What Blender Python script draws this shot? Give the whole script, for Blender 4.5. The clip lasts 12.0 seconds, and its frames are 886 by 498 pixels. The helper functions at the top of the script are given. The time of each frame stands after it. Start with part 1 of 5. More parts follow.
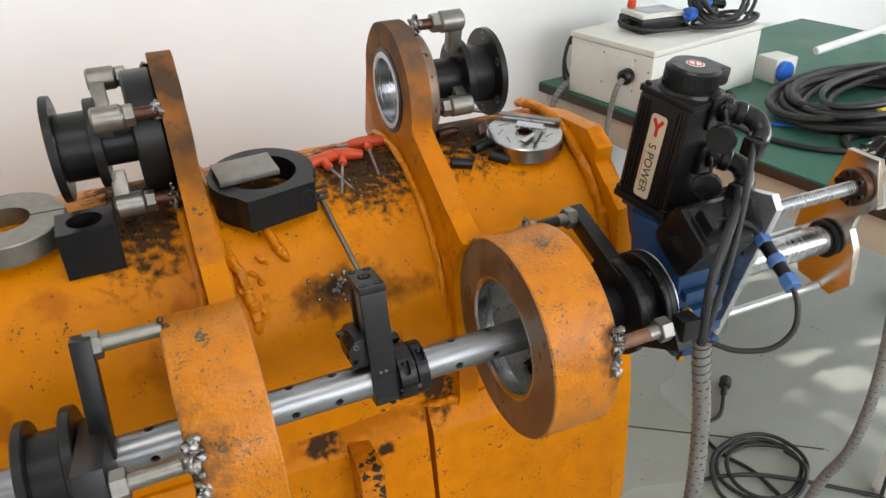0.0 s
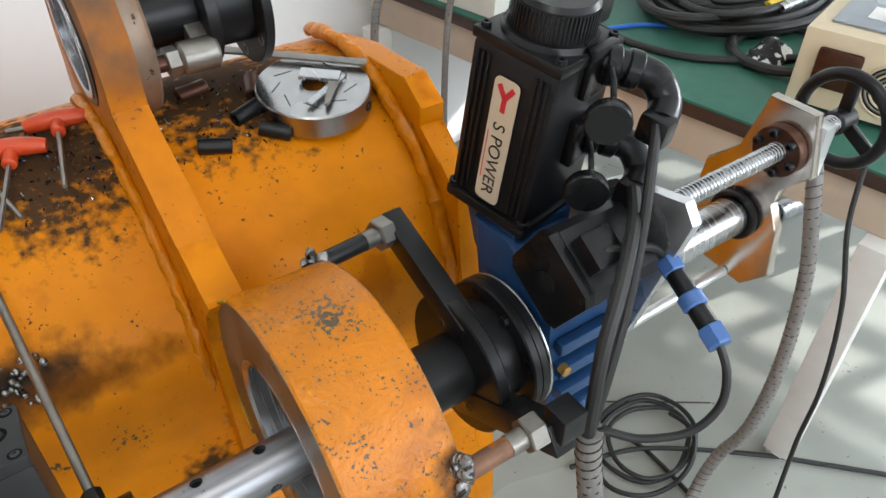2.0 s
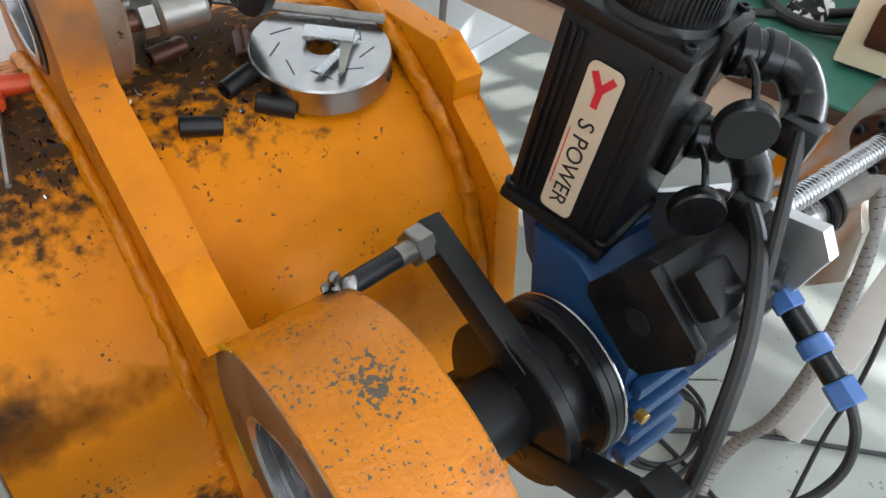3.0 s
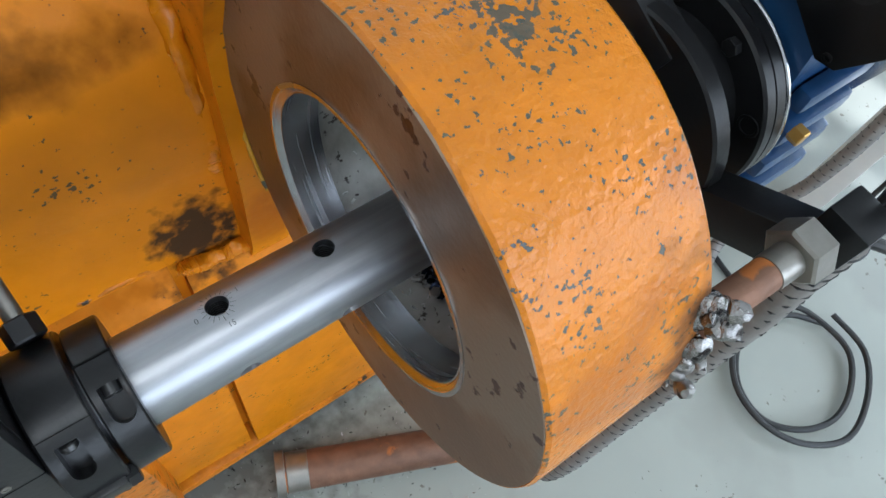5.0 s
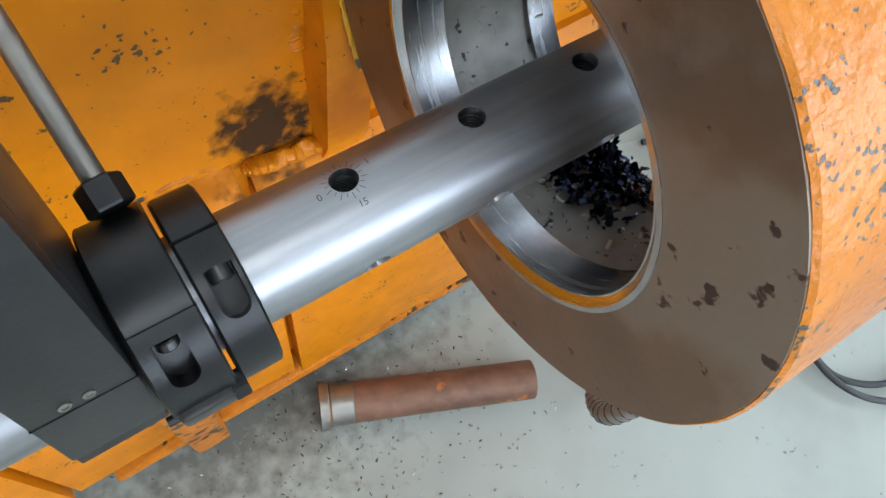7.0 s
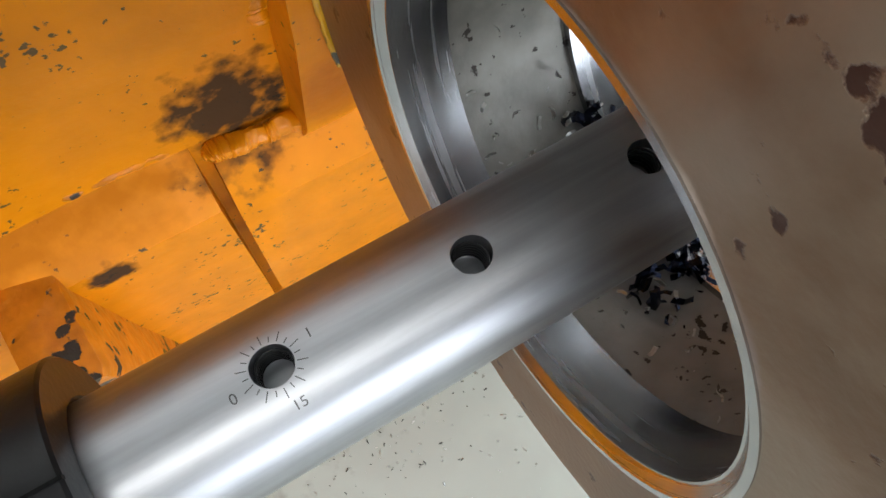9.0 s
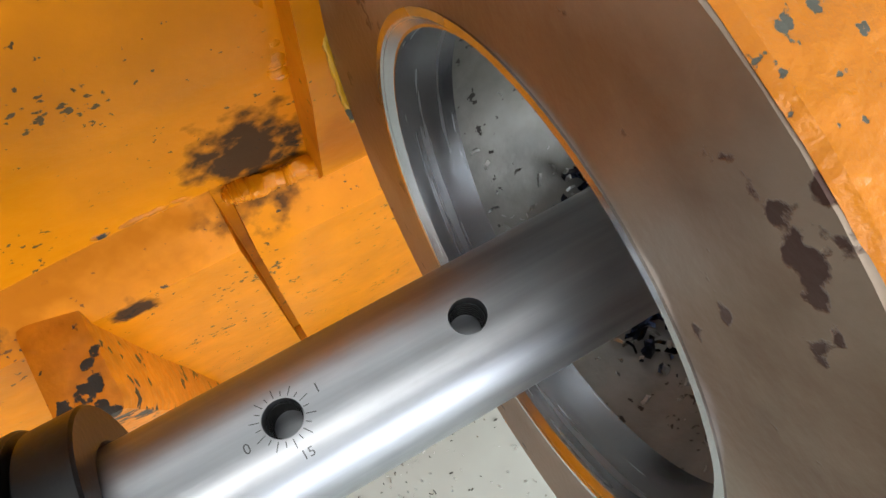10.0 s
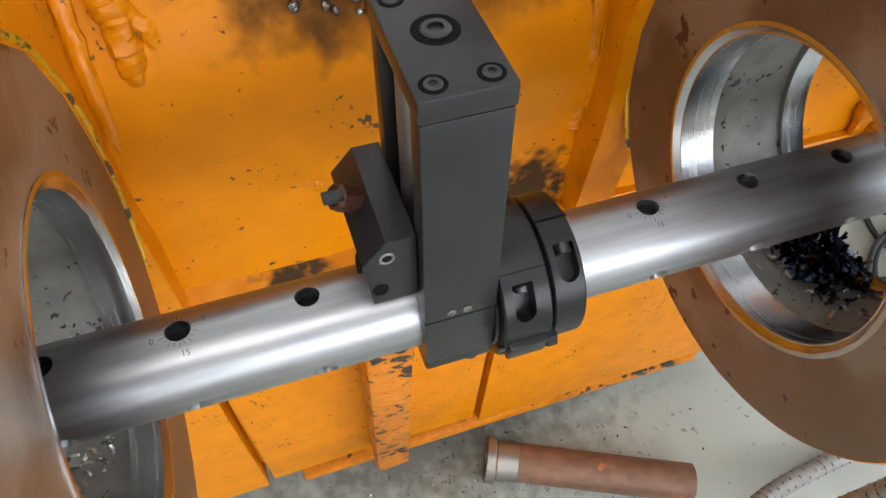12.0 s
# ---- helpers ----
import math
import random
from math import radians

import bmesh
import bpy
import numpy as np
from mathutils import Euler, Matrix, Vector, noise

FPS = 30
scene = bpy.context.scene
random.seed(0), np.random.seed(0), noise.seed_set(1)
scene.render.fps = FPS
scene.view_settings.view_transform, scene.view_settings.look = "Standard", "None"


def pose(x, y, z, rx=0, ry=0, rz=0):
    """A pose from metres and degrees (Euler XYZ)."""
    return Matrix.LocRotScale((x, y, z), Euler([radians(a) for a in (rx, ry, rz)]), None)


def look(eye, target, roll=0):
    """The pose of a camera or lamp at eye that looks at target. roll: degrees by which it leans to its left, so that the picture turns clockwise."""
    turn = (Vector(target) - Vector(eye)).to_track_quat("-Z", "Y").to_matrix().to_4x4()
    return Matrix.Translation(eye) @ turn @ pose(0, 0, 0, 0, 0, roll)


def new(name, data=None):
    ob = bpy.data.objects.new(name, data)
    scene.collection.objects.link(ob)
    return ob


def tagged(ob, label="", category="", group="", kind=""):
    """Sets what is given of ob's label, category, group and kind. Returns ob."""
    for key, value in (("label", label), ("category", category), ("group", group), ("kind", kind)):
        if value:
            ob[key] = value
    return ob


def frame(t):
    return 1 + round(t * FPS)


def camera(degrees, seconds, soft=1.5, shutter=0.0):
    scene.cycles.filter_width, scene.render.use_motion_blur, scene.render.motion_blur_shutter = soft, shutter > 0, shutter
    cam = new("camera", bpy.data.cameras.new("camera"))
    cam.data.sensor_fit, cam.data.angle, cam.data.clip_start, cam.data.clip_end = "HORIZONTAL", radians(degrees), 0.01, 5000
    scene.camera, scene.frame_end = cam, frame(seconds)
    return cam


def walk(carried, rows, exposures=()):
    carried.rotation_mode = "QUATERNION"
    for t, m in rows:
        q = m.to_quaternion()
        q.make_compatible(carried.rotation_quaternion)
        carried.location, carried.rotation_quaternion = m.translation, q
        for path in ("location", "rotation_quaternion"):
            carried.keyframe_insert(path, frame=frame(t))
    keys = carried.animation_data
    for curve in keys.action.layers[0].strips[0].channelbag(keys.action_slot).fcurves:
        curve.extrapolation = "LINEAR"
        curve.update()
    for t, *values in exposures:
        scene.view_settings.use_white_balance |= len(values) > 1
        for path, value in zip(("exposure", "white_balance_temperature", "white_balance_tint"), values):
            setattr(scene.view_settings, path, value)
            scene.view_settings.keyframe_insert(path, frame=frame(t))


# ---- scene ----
cam = camera(62.0, 12.0)
PATH = [
    (0, (-0.352, -0.869, 1.55), (0.283, 0.746, 0.556), -1.1),
    (0.5, (-0.38, -0.734, 1.514), (0.387, 0.793, 0.475), -2.0),
    (1, (-0.305, -0.64, 1.488), (0.553, 0.787, 0.38), -1.8),
    (1.5, (-0.13, -0.538, 1.483), (0.732, 0.821, 0.295), -0.6),
    (2, (-0.029, -0.463, 1.468), (0.831, 0.824, 0.201), 0.8),
    (2.5, (-0.004, -0.353, 1.441), (0.865, 0.855, 0.105), 2.5),
    (2.7, (-0.002, -0.311, 1.431), (0.875, 0.864, 0.07), 3.3),
    (4.3, (-0.009, -0.185, 1.325), (0.861, 0.567, -0.312), 13.8),
    (4.5, (-0.012, -0.179, 1.29), (0.82, 0.518, -0.39), 15.5),
    (5, (-0.034, -0.163, 1.219), (0.712, 0.452, -0.532), 18.4),
    (5.5, (-0.056, -0.145, 1.162), (0.665, 0.454, -0.606), 19.2),
    (6, (-0.071, -0.137, 1.13), (0.628, 0.449, -0.65), 19.6),
    (6.5, (-0.087, -0.138, 1.131), (0.603, 0.429, -0.658), 20.4),
    (8.5, (-0.007, -0.027, 1.056), (0.49, 0.241, -0.863), 33.0),
    (9, (0.009, -0.018, 1.057), (0.468, 0.21, -0.877), 35.4),
    (9.5, (0.014, -0.012, 1.063), (0.461, 0.233, -0.871), 33.7),
    (10, (0.015, -0.012, 1.079), (0.462, 0.291, -0.847), 28.6),
    (10.5, (-0.011, -0.031, 1.101), (0.452, 0.381, -0.8), 22.6),
    (11, (-0.088, -0.072, 1.128), (0.398, 0.485, -0.731), 18.0),
    (11.5, (-0.158, -0.123, 1.154), (0.303, 0.608, -0.65), 12.3),
    (12, (-0.199, -0.179, 1.186), (0.205, 0.745, -0.541), 7.9),
]
walk(cam, [(t, look(eye, target, roll)) for t, eye, target, roll in PATH],
     [(0, 0.40, 6500, 10), (1.0, 0.34, 6450, 10), (2.5, 0.62, 6100, 10), (4.5, 0.55, 5750, 8), (5.5, 0.58, 5500, 6), (6.5, 0.78, 5550, 6), (8.5, 0.92, 6200, 9), (11, 1.04, 6200, 9), (12, 0.92, 6350, 10)])
# ---------------------------------------------------------------- light and world
world = bpy.data.worlds.new("sky")
scene.world = world
world.use_nodes = True
wn = world.node_tree.nodes
sky = wn.new("ShaderNodeTexSky")
sky.sky_type, sky.sun_disc = "NISHITA", False
sky.sun_elevation, sky.sun_rotation = radians(28), radians(97)
wn["Background"].inputs["Strength"].default_value = 0.08
world.node_tree.links.new(sky.outputs["Color"], wn["Background"].inputs["Color"])

sun = new("sun", bpy.data.lights.new("sun", "SUN"))
sun.data.energy, sun.data.angle, sun.data.color = 5.0, radians(0.6), (1.0, 0.96, 0.9)
sun.matrix_world = pose(0, 0, 0, 0, 0, 14.5) @ look((2.41, -0.97, 1.38), (0, 0, 0))


def window_light(name, eye, target, w, h, power, colour):
    ob = new(name, bpy.data.lights.new(name, "AREA"))
    ob.data.shape, ob.data.size, ob.data.size_y = "RECTANGLE", w, h
    ob.data.energy, ob.data.color = power, colour
    ob.matrix_world = look(eye, target)
    return ob


ROOM = pose(0, 0, 0, 0, 0, 14.5)
window_light("window_daylight_south", ROOM @ Vector((1.0, -3.0, 1.80)), ROOM @ Vector((1.0, 0, 1.3)), 5.0, 1.5, 82, (0.94, 0.97, 1.0))
window_light("window_daylight_east", ROOM @ Vector((4.2, -1.4, 1.45)), ROOM @ Vector((0, -0.2, 1.0)), 1.7, 0.7, 58, (0.92, 0.97, 1.0))
# Unseen fill lamp added below the ceiling; there is no fitting for it.
window_light("ceiling_fill", (-0.4, -0.9, 3.05), (-0.4, -0.9, 0), 1.2, 0.6, 9.5, (1.0, 0.97, 0.92))

# ---------------------------------------------------------------- materials


def material(name, colour, rough=0.5, metal=0.0, vary=0.12, scale=30.0, bump=0.0, bump_scale=200.0,
             spots=None, spot_scale=60.0, spot_cut=0.7, patch=None, patch_scale=6.0, patch_cut=0.6, aniso=None, spec=0.5, stains=()):
    """Two scales of variation, wear spots and patches, and fine relief, all in metres."""
    m = bpy.data.materials.new(name)
    m.use_nodes = True
    nt = m.node_tree
    b = nt.nodes["Principled BSDF"]
    L = nt.links.new
    co = nt.nodes.new("ShaderNodeTexCoord")
    mp = nt.nodes.new("ShaderNodeMapping")
    L(co.outputs["Object"], mp.inputs["Vector"])
    if aniso:
        mp.inputs["Scale"].default_value = aniso

    def noise_node(s, detail=4.0, vec=mp):
        n = nt.nodes.new("ShaderNodeTexNoise")
        n.inputs["Scale"].default_value, n.inputs["Detail"].default_value = s, detail
        L(vec.outputs[0] if vec is mp else vec.outputs["Object"], n.inputs["Vector"])
        return n

    def mix(fac, a, c):
        x = nt.nodes.new("ShaderNodeMix")
        x.data_type = "RGBA"
        L(fac, x.inputs[0])
        for sock, v in ((x.inputs[6], a), (x.inputs[7], c)):
            if isinstance(v, tuple):
                sock.default_value = (*v, 1)
            else:
                L(v, sock)
        return x.outputs[2]

    def step(src, lo, hi):
        r = nt.nodes.new("ShaderNodeMapRange")
        r.inputs[1].default_value, r.inputs[2].default_value = lo, hi
        L(src, r.inputs[0])
        return r.outputs[0]

    n1, n2 = noise_node(scale), noise_node(scale * 0.13, 3.0)
    dark = tuple(c * (1 - vary) ** 2 for c in colour)
    lite = tuple(min(1, c * (1 + vary)) for c in colour)
    out = mix(step(n1.outputs["Fac"], 0.3, 0.7), dark, lite)
    mid = mix(step(n2.outputs["Fac"], 0.35, 0.65), tuple(c * (1 - vary) for c in colour), lite)
    half = nt.nodes.new("ShaderNodeMix")
    half.data_type = "RGBA"
    half.inputs[0].default_value = 0.5
    L(out, half.inputs[6]), L(mid, half.inputs[7])
    out = half.outputs[2]
    rgh = step(n2.outputs["Fac"], 0.2, 0.8)
    rr = nt.nodes.new("ShaderNodeMapRange")
    rr.inputs[3].default_value, rr.inputs[4].default_value = max(0.03, rough - 0.1), min(1, rough + 0.1)
    L(rgh, rr.inputs[0])
    height = None
    if patch:
        p = noise_node(patch_scale, 8.0, co)
        f = step(p.outputs["Fac"], patch_cut, patch_cut + 0.06)
        out = mix(f, out, patch)
    if spots:
        s = noise_node(spot_scale, 6.0, co)
        g = noise_node(spot_scale * 0.12, 2.0, co)
        add = nt.nodes.new("ShaderNodeMath")
        add.operation = "MULTIPLY_ADD"
        add.inputs[1].default_value = 0.45
        L(g.outputs["Fac"], add.inputs[0]), L(s.outputs["Fac"], add.inputs[2])
        f = step(add.outputs[0], spot_cut + 0.225, spot_cut + 0.25)
        out = mix(f, out, spots)
        height = f
    rough_out = rr.outputs[0]
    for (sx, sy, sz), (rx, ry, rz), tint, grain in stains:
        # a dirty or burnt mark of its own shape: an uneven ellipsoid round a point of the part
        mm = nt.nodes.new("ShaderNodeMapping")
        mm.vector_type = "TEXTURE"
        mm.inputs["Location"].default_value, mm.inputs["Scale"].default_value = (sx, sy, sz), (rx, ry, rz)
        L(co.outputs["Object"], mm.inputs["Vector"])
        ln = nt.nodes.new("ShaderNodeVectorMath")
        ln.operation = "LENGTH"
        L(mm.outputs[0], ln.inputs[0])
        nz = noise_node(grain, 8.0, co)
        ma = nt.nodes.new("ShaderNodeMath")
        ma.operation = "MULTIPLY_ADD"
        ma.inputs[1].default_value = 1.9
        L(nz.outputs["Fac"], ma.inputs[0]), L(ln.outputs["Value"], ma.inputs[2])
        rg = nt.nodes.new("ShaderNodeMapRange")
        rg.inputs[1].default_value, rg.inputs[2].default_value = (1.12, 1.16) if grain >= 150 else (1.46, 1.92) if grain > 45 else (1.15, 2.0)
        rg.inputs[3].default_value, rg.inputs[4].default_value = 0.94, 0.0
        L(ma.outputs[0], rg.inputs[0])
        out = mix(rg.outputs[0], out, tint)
        dull = nt.nodes.new("ShaderNodeMix")
        L(rg.outputs[0], dull.inputs[0]), L(rough_out, dull.inputs[2])
        dull.inputs[3].default_value = 0.85
        rough_out = dull.outputs[0]
    L(out, b.inputs["Base Color"])
    L(rough_out, b.inputs["Roughness"])
    b.inputs["Metallic"].default_value = metal
    b.inputs["Specular IOR Level"].default_value = spec
    if bump:
        bn = noise_node(bump_scale, 5.0)
        bp = nt.nodes.new("ShaderNodeBump")
        bp.inputs["Strength"].default_value, bp.inputs["Distance"].default_value = bump, 0.002
        L(bn.outputs["Fac"], bp.inputs["Height"])
        if height is not None:
            b2 = nt.nodes.new("ShaderNodeBump")
            b2.invert = True
            b2.inputs["Strength"].default_value, b2.inputs["Distance"].default_value = 0.5, 0.0006
            L(height, b2.inputs["Height"])
            L(bp.outputs["Normal"], b2.inputs["Normal"])
            L(b2.outputs["Normal"], b.inputs["Normal"])
        else:
            L(bp.outputs["Normal"], b.inputs["Normal"])
    return m


ORANGE = material("orange_paint", (0.63, 0.205, 0.0), 0.38, 0, 0.10, 25, 0.30, 70, spots=(0.10, 0.06, 0.025), spot_scale=170, spot_cut=0.685, spec=0.14,
                  patch=(0.47, 0.135, 0.0), patch_scale=7, patch_cut=0.60)
DIRT, SOOTY = (0.030, 0.022, 0.014), (0.022, 0.016, 0.011)
TUBE_PAINT = material("stained_orange_paint", (0.63, 0.205, 0.0), 0.38, 0, 0.10, 25, 0.30, 70, spots=(0.10, 0.06, 0.025), spot_scale=170, spot_cut=0.685, spec=0.14,
                      patch=(0.47, 0.135, 0.0), patch_scale=7, patch_cut=0.60,
                      stains=[((0.0, 0.42, 0.18), (0.13, 0.20, 0.10), DIRT, 70), ((0.24, 0.50, 0.18), (0.17, 0.21, 0.10), DIRT, 70), ((-0.41, 0.44, 0.18), (0.11, 0.26, 0.14), DIRT, 50),
                              ((-0.21, 0.40, 0.18), (0.16, 0.15, 0.06), DIRT, 60), ((-0.105, 0.222, 0.02), (0.11, 0.06, 0.045), SOOTY, 40), ((-0.115, 0.222, 0.028), (0.075, 0.07, 0.034), SOOTY, 38), ((-0.05, 0.215, 0.005), (0.13, 0.06, 0.025), (0.16, 0.05, 0.002), 30), ((0.040, 0.19, -0.220), (0.052, 0.08, 0.050), SOOTY, 60)])
LEDGE_PAINT = material("burnt_ledge_paint", (0.60, 0.192, 0.0), 0.36, 0, 0.14, 30, 0.4, 60, spots=(0.08, 0.05, 0.025), spot_scale=160, spot_cut=0.68, spec=0.14,
                       stains=[((0.034, 0.185, -0.236), (0.058, 0.10, 0.052), SOOTY, 60), ((-0.14, 0.17, -0.25), (0.26, 0.045, 0.034), (0.42, 0.125, 0.002), 44), ((-0.20, 0.17, -0.262), (0.040, 0.06, 0.022), SOOTY, 60), ((-0.085, 0.15, -0.30), (0.018, 0.06, 0.018), SOOTY, 60)])
LUG_PAINT = material("heat_darkened_orange_paint", (0.53, 0.165, 0.001), 0.34, 0, 0.14, 30, 0.3, 90, spots=(0.10, 0.06, 0.03), spot_scale=110, spot_cut=0.68, spec=0.22,
                     stains=[((0.10, 0.47, 0.33), (0.10, 0.22, 0.17), (0.30, 0.10, 0.012), 10), ((0.10, 0.46, 0.40), (0.14, 0.26, 0.16), (0.085, 0.062, 0.047), 14), ((-0.32, 0.46, 0.36), (0.16, 0.32, 0.24), (0.045, 0.033, 0.024), 12), ((-0.32, 0.40, 0.22), (0.10, 0.20, 0.12), (0.20, 0.08, 0.015), 14)])
ORANGE_WORN = material("worn_orange_paint", (0.53, 0.168, 0.0), 0.27, 0, 0.12, 40, 0.9, 165, spots=(0.07, 0.07, 0.055), spot_scale=260, spot_cut=0.635, spec=0.4,
                       patch=(0.43, 0.132, 0.004), patch_scale=9, patch_cut=0.56,
                       stains=[((0.205, -0.150, 0.045), (0.040, 0.06, 0.085), SOOTY, 40), ((-0.405, -0.140, 0.075), (0.050, 0.06, 0.09), SOOTY, 40), ((0.20, 0.12, 0.12), (0.03, 0.05, 0.04), SOOTY, 40),
                               ((0.155, -0.005, 0.165), (0.055, 0.075, 0.05), (0.075, 0.075, 0.055), 190), ((-0.36, -0.02, 0.165), (0.03, 0.06, 0.05), (0.07, 0.07, 0.05), 150)])
ORANGE_WELD = material("orange_weld_bead", (0.58, 0.185, 0.0), 0.28, 0, 0.2, 60, 0.6, 130, spots=(0.16, 0.09, 0.02), spot_scale=60, spot_cut=0.72, spec=0.3)
RUSTY_PAINT = material("burnt_orange_paint", (0.52, 0.16, 0.004), 0.36, 0, 0.25, 70, 0.9, 90, spots=(0.030, 0.022, 0.016), spot_scale=62, spot_cut=0.60, spec=0.25)
BORE_FACE = material("machined_brown_face", (0.175, 0.108, 0.066), 0.40, 0.45, 0.30, 11, 0.14, 240, spots=(0.055, 0.024, 0.017), spot_scale=58, spot_cut=0.655,
                     patch=(0.225, 0.17, 0.125), patch_scale=6, patch_cut=0.50)
STEEL = material("machined_steel", (0.50, 0.51, 0.53), 0.24, 1.0, 0.10, 60, 0.05, 300, aniso=(30, 1, 1))
# Noise stretched along the bar puts its lengthwise reflection bands into the colour.
BAR_STEEL = material("ground_bar_steel", (0.33, 0.335, 0.35), 0.38, 1.0, 0.20, 30, 0.04, 300, aniso=(0.4, 6, 6))
BORE_STEEL = material("oily_bore_steel", (0.27, 0.26, 0.24), 0.50, 0.5, 0.25, 50, 0.25, 160, spots=(0.05, 0.042, 0.038), spot_scale=190, spot_cut=0.66)
DULL_STEEL = material("dull_zinc_steel", (0.27, 0.255, 0.23), 0.40, 0.9, 0.15, 60, 0.15, 220)
BLACK = material("black_oxide_steel", (0.009, 0.009, 0.0095), 0.36, 0.1, 0.2, 50, 0.06, 350, spec=0.36)
HOLDER = material("dark_grey_tool_steel", (0.023, 0.023, 0.024), 0.38, 0.45, 0.15, 40, 0.05, 420)
PLASTIC = material("black_plastic", (0.006, 0.006, 0.0065), 0.30, 0, 0.15, 60, 0.05, 400, spec=0.36)
RUBBER = material("black_rubber", (0.013, 0.0125, 0.012), 0.52, 0, 0.2, 80, 0.1, 300)
SLEEVE = material("grey_cable_wrap", (0.20, 0.185, 0.17), 0.6, 0, 0.2, 60, 0.2, 200, spots=(0.10, 0.07, 0.06), spot_scale=60, spot_cut=0.68)
BLUE = material("blue_cast_paint", (0.012, 0.048, 0.13), 0.36, 0, 0.15, 40, 0.2, 160)
BLUE_NUT = material("blue_plastic", (0.06, 0.14, 0.36), 0.42, 0, 0.1, 60)
BLUE_PLUG = material("bright_blue_plastic", (0.02, 0.13, 0.55), 0.4, 0, 0.1, 60)
ALU = material("brushed_aluminium", (0.66, 0.67, 0.68), 0.30, 0.9, 0.06, 60, 0.04, 300)
MIRROR_PLATE = material("polished_end_plate", (0.60, 0.55, 0.50), 0.22, 1.0, 0.06, 40)
TURNED = material("turned_steel", (0.44, 0.44, 0.44), 0.28, 1.0, 0.1, 40, 0.04, 300)
WELD = material("fresh_weld_metal", (0.30, 0.29, 0.28), 0.28, 1.0, 0.4, 120, 0.9, 220, spots=(0.03, 0.026, 0.024), spot_scale=80, spot_cut=0.62)
YELLOW_EDGE = material("chipped_yellow_paint", (0.50, 0.26, 0.004), 0.4, 0, 0.25, 60, 0.5, 120, spots=(0.03, 0.03, 0.022), spot_scale=70, spot_cut=0.58)
SOOT = material("sooty_burnt_paint", (0.030, 0.024, 0.018), 0.5, 0, 0.3, 80, 0.5, 160, spots=(0.12, 0.09, 0.03), spot_scale=60, spot_cut=0.70)
GREASE = material("greasy_swarf_dirt", (0.035, 0.026, 0.018), 0.35, 0, 0.35, 120, 0.9, 240, spots=(0.16, 0.10, 0.05), spot_scale=150, spot_cut=0.70)
RUST = material("rusty_steel", (0.17, 0.085, 0.05), 0.55, 0.3, 0.3, 50, 0.4, 160, spots=(0.42, 0.14, 0.03), spot_scale=16, spot_cut=0.60)
BROWN_METAL = material("heat_browned_steel", (0.085, 0.035, 0.02), 0.38, 0.6, 0.2, 80, 0.1, 200)
RED = material("orange_red_plastic", (0.62, 0.065, 0.012), 0.38, 0, 0.1, 60)
WALL = material("white_wall_paint", (0.85, 0.845, 0.83), 0.75, 0, 0.02, 3, 0.03, 60)
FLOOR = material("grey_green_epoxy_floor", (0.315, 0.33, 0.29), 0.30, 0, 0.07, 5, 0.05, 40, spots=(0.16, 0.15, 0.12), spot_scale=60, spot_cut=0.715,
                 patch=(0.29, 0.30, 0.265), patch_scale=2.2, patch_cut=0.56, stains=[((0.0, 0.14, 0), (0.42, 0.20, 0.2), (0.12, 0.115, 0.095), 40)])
GREEN = material("green_bench_mat", (0.030, 0.125, 0.085), 0.55, 0, 0.12, 30, 0.06, 200)
BENCH_EDGE = material("dark_bench_edge", (0.045, 0.022, 0.014), 0.5, 0, 0.2, 30)
BENCH_APRON = material("beige_bench_apron", (0.52, 0.42, 0.32), 0.55, 0, 0.06, 20)
LEG_PAINT = material("white_leg_paint", (0.70, 0.68, 0.64), 0.45, 0, 0.05, 20)
CABINET = material("pale_grey_powder_coat", (0.66, 0.645, 0.59), 0.45, 0, 0.03, 30, 0.08, 500)
BEIGE = material("beige_powder_coat", (0.66, 0.55, 0.38), 0.45, 0, 0.04, 30, 0.06, 500)
LABEL = material("cream_sticker", (0.55, 0.44, 0.31), 0.45, 0, 0.05, 50)
LABEL_RED = material("red_print", (0.55, 0.02, 0.03), 0.45, 0, 0.05, 50)
LABEL_BLACK = material("black_print", (0.01, 0.01, 0.012), 0.5, 0, 0.05, 50)
WHITE = material("white_sticker", (0.78, 0.78, 0.76), 0.5, 0, 0.03, 50)
YELLOW = material("yellow_tape", (0.80, 0.55, 0.02), 0.45, 0, 0.08, 50)
SCREEN = material("grey_display_panel", (0.30, 0.33, 0.36), 0.25, 0, 0.04, 30)
# Near-black for holes and joints; the shade inside them is put into the colour.
VOID = material("recess_shade_black", (0.003, 0.003, 0.003), 0.7, 0, 0.1, 60, spec=0.1)
SCREW = material("grey_screw_steel", (0.05, 0.05, 0.05), 0.35, 0.8, 0.15, 60)
CHIP = material("blue_black_swarf", (0.022, 0.028, 0.055), 0.24, 0.9, 0.4, 200)
CHIP_BRIGHT = material("bright_swarf", (0.45, 0.44, 0.42), 0.3, 0.9, 0.3, 200)
ENGRAVE = material("engraved_marks", (0.06, 0.06, 0.06), 0.5, 0.3, 0.1, 60)
GLASS = material("window_frame_paint", (0.7, 0.7, 0.7), 0.5, 0, 0.03, 20)

# ---------------------------------------------------------------- building helpers
# B: the boring bar's frame. x runs along the bar, y away, z up; its origin lies on the bar's axis.
bar_x = Vector((1, 0.0242, 0.0195)).normalized()
bar_y = Vector((0, 0, 1)).cross(bar_x).normalized()
bar_z = bar_x.cross(bar_y)
B = Matrix.Translation((0, -0.0026, 0.8204)) @ Matrix((bar_x, bar_y, bar_z)).transposed().to_4x4()
I4 = Matrix.Identity(4)


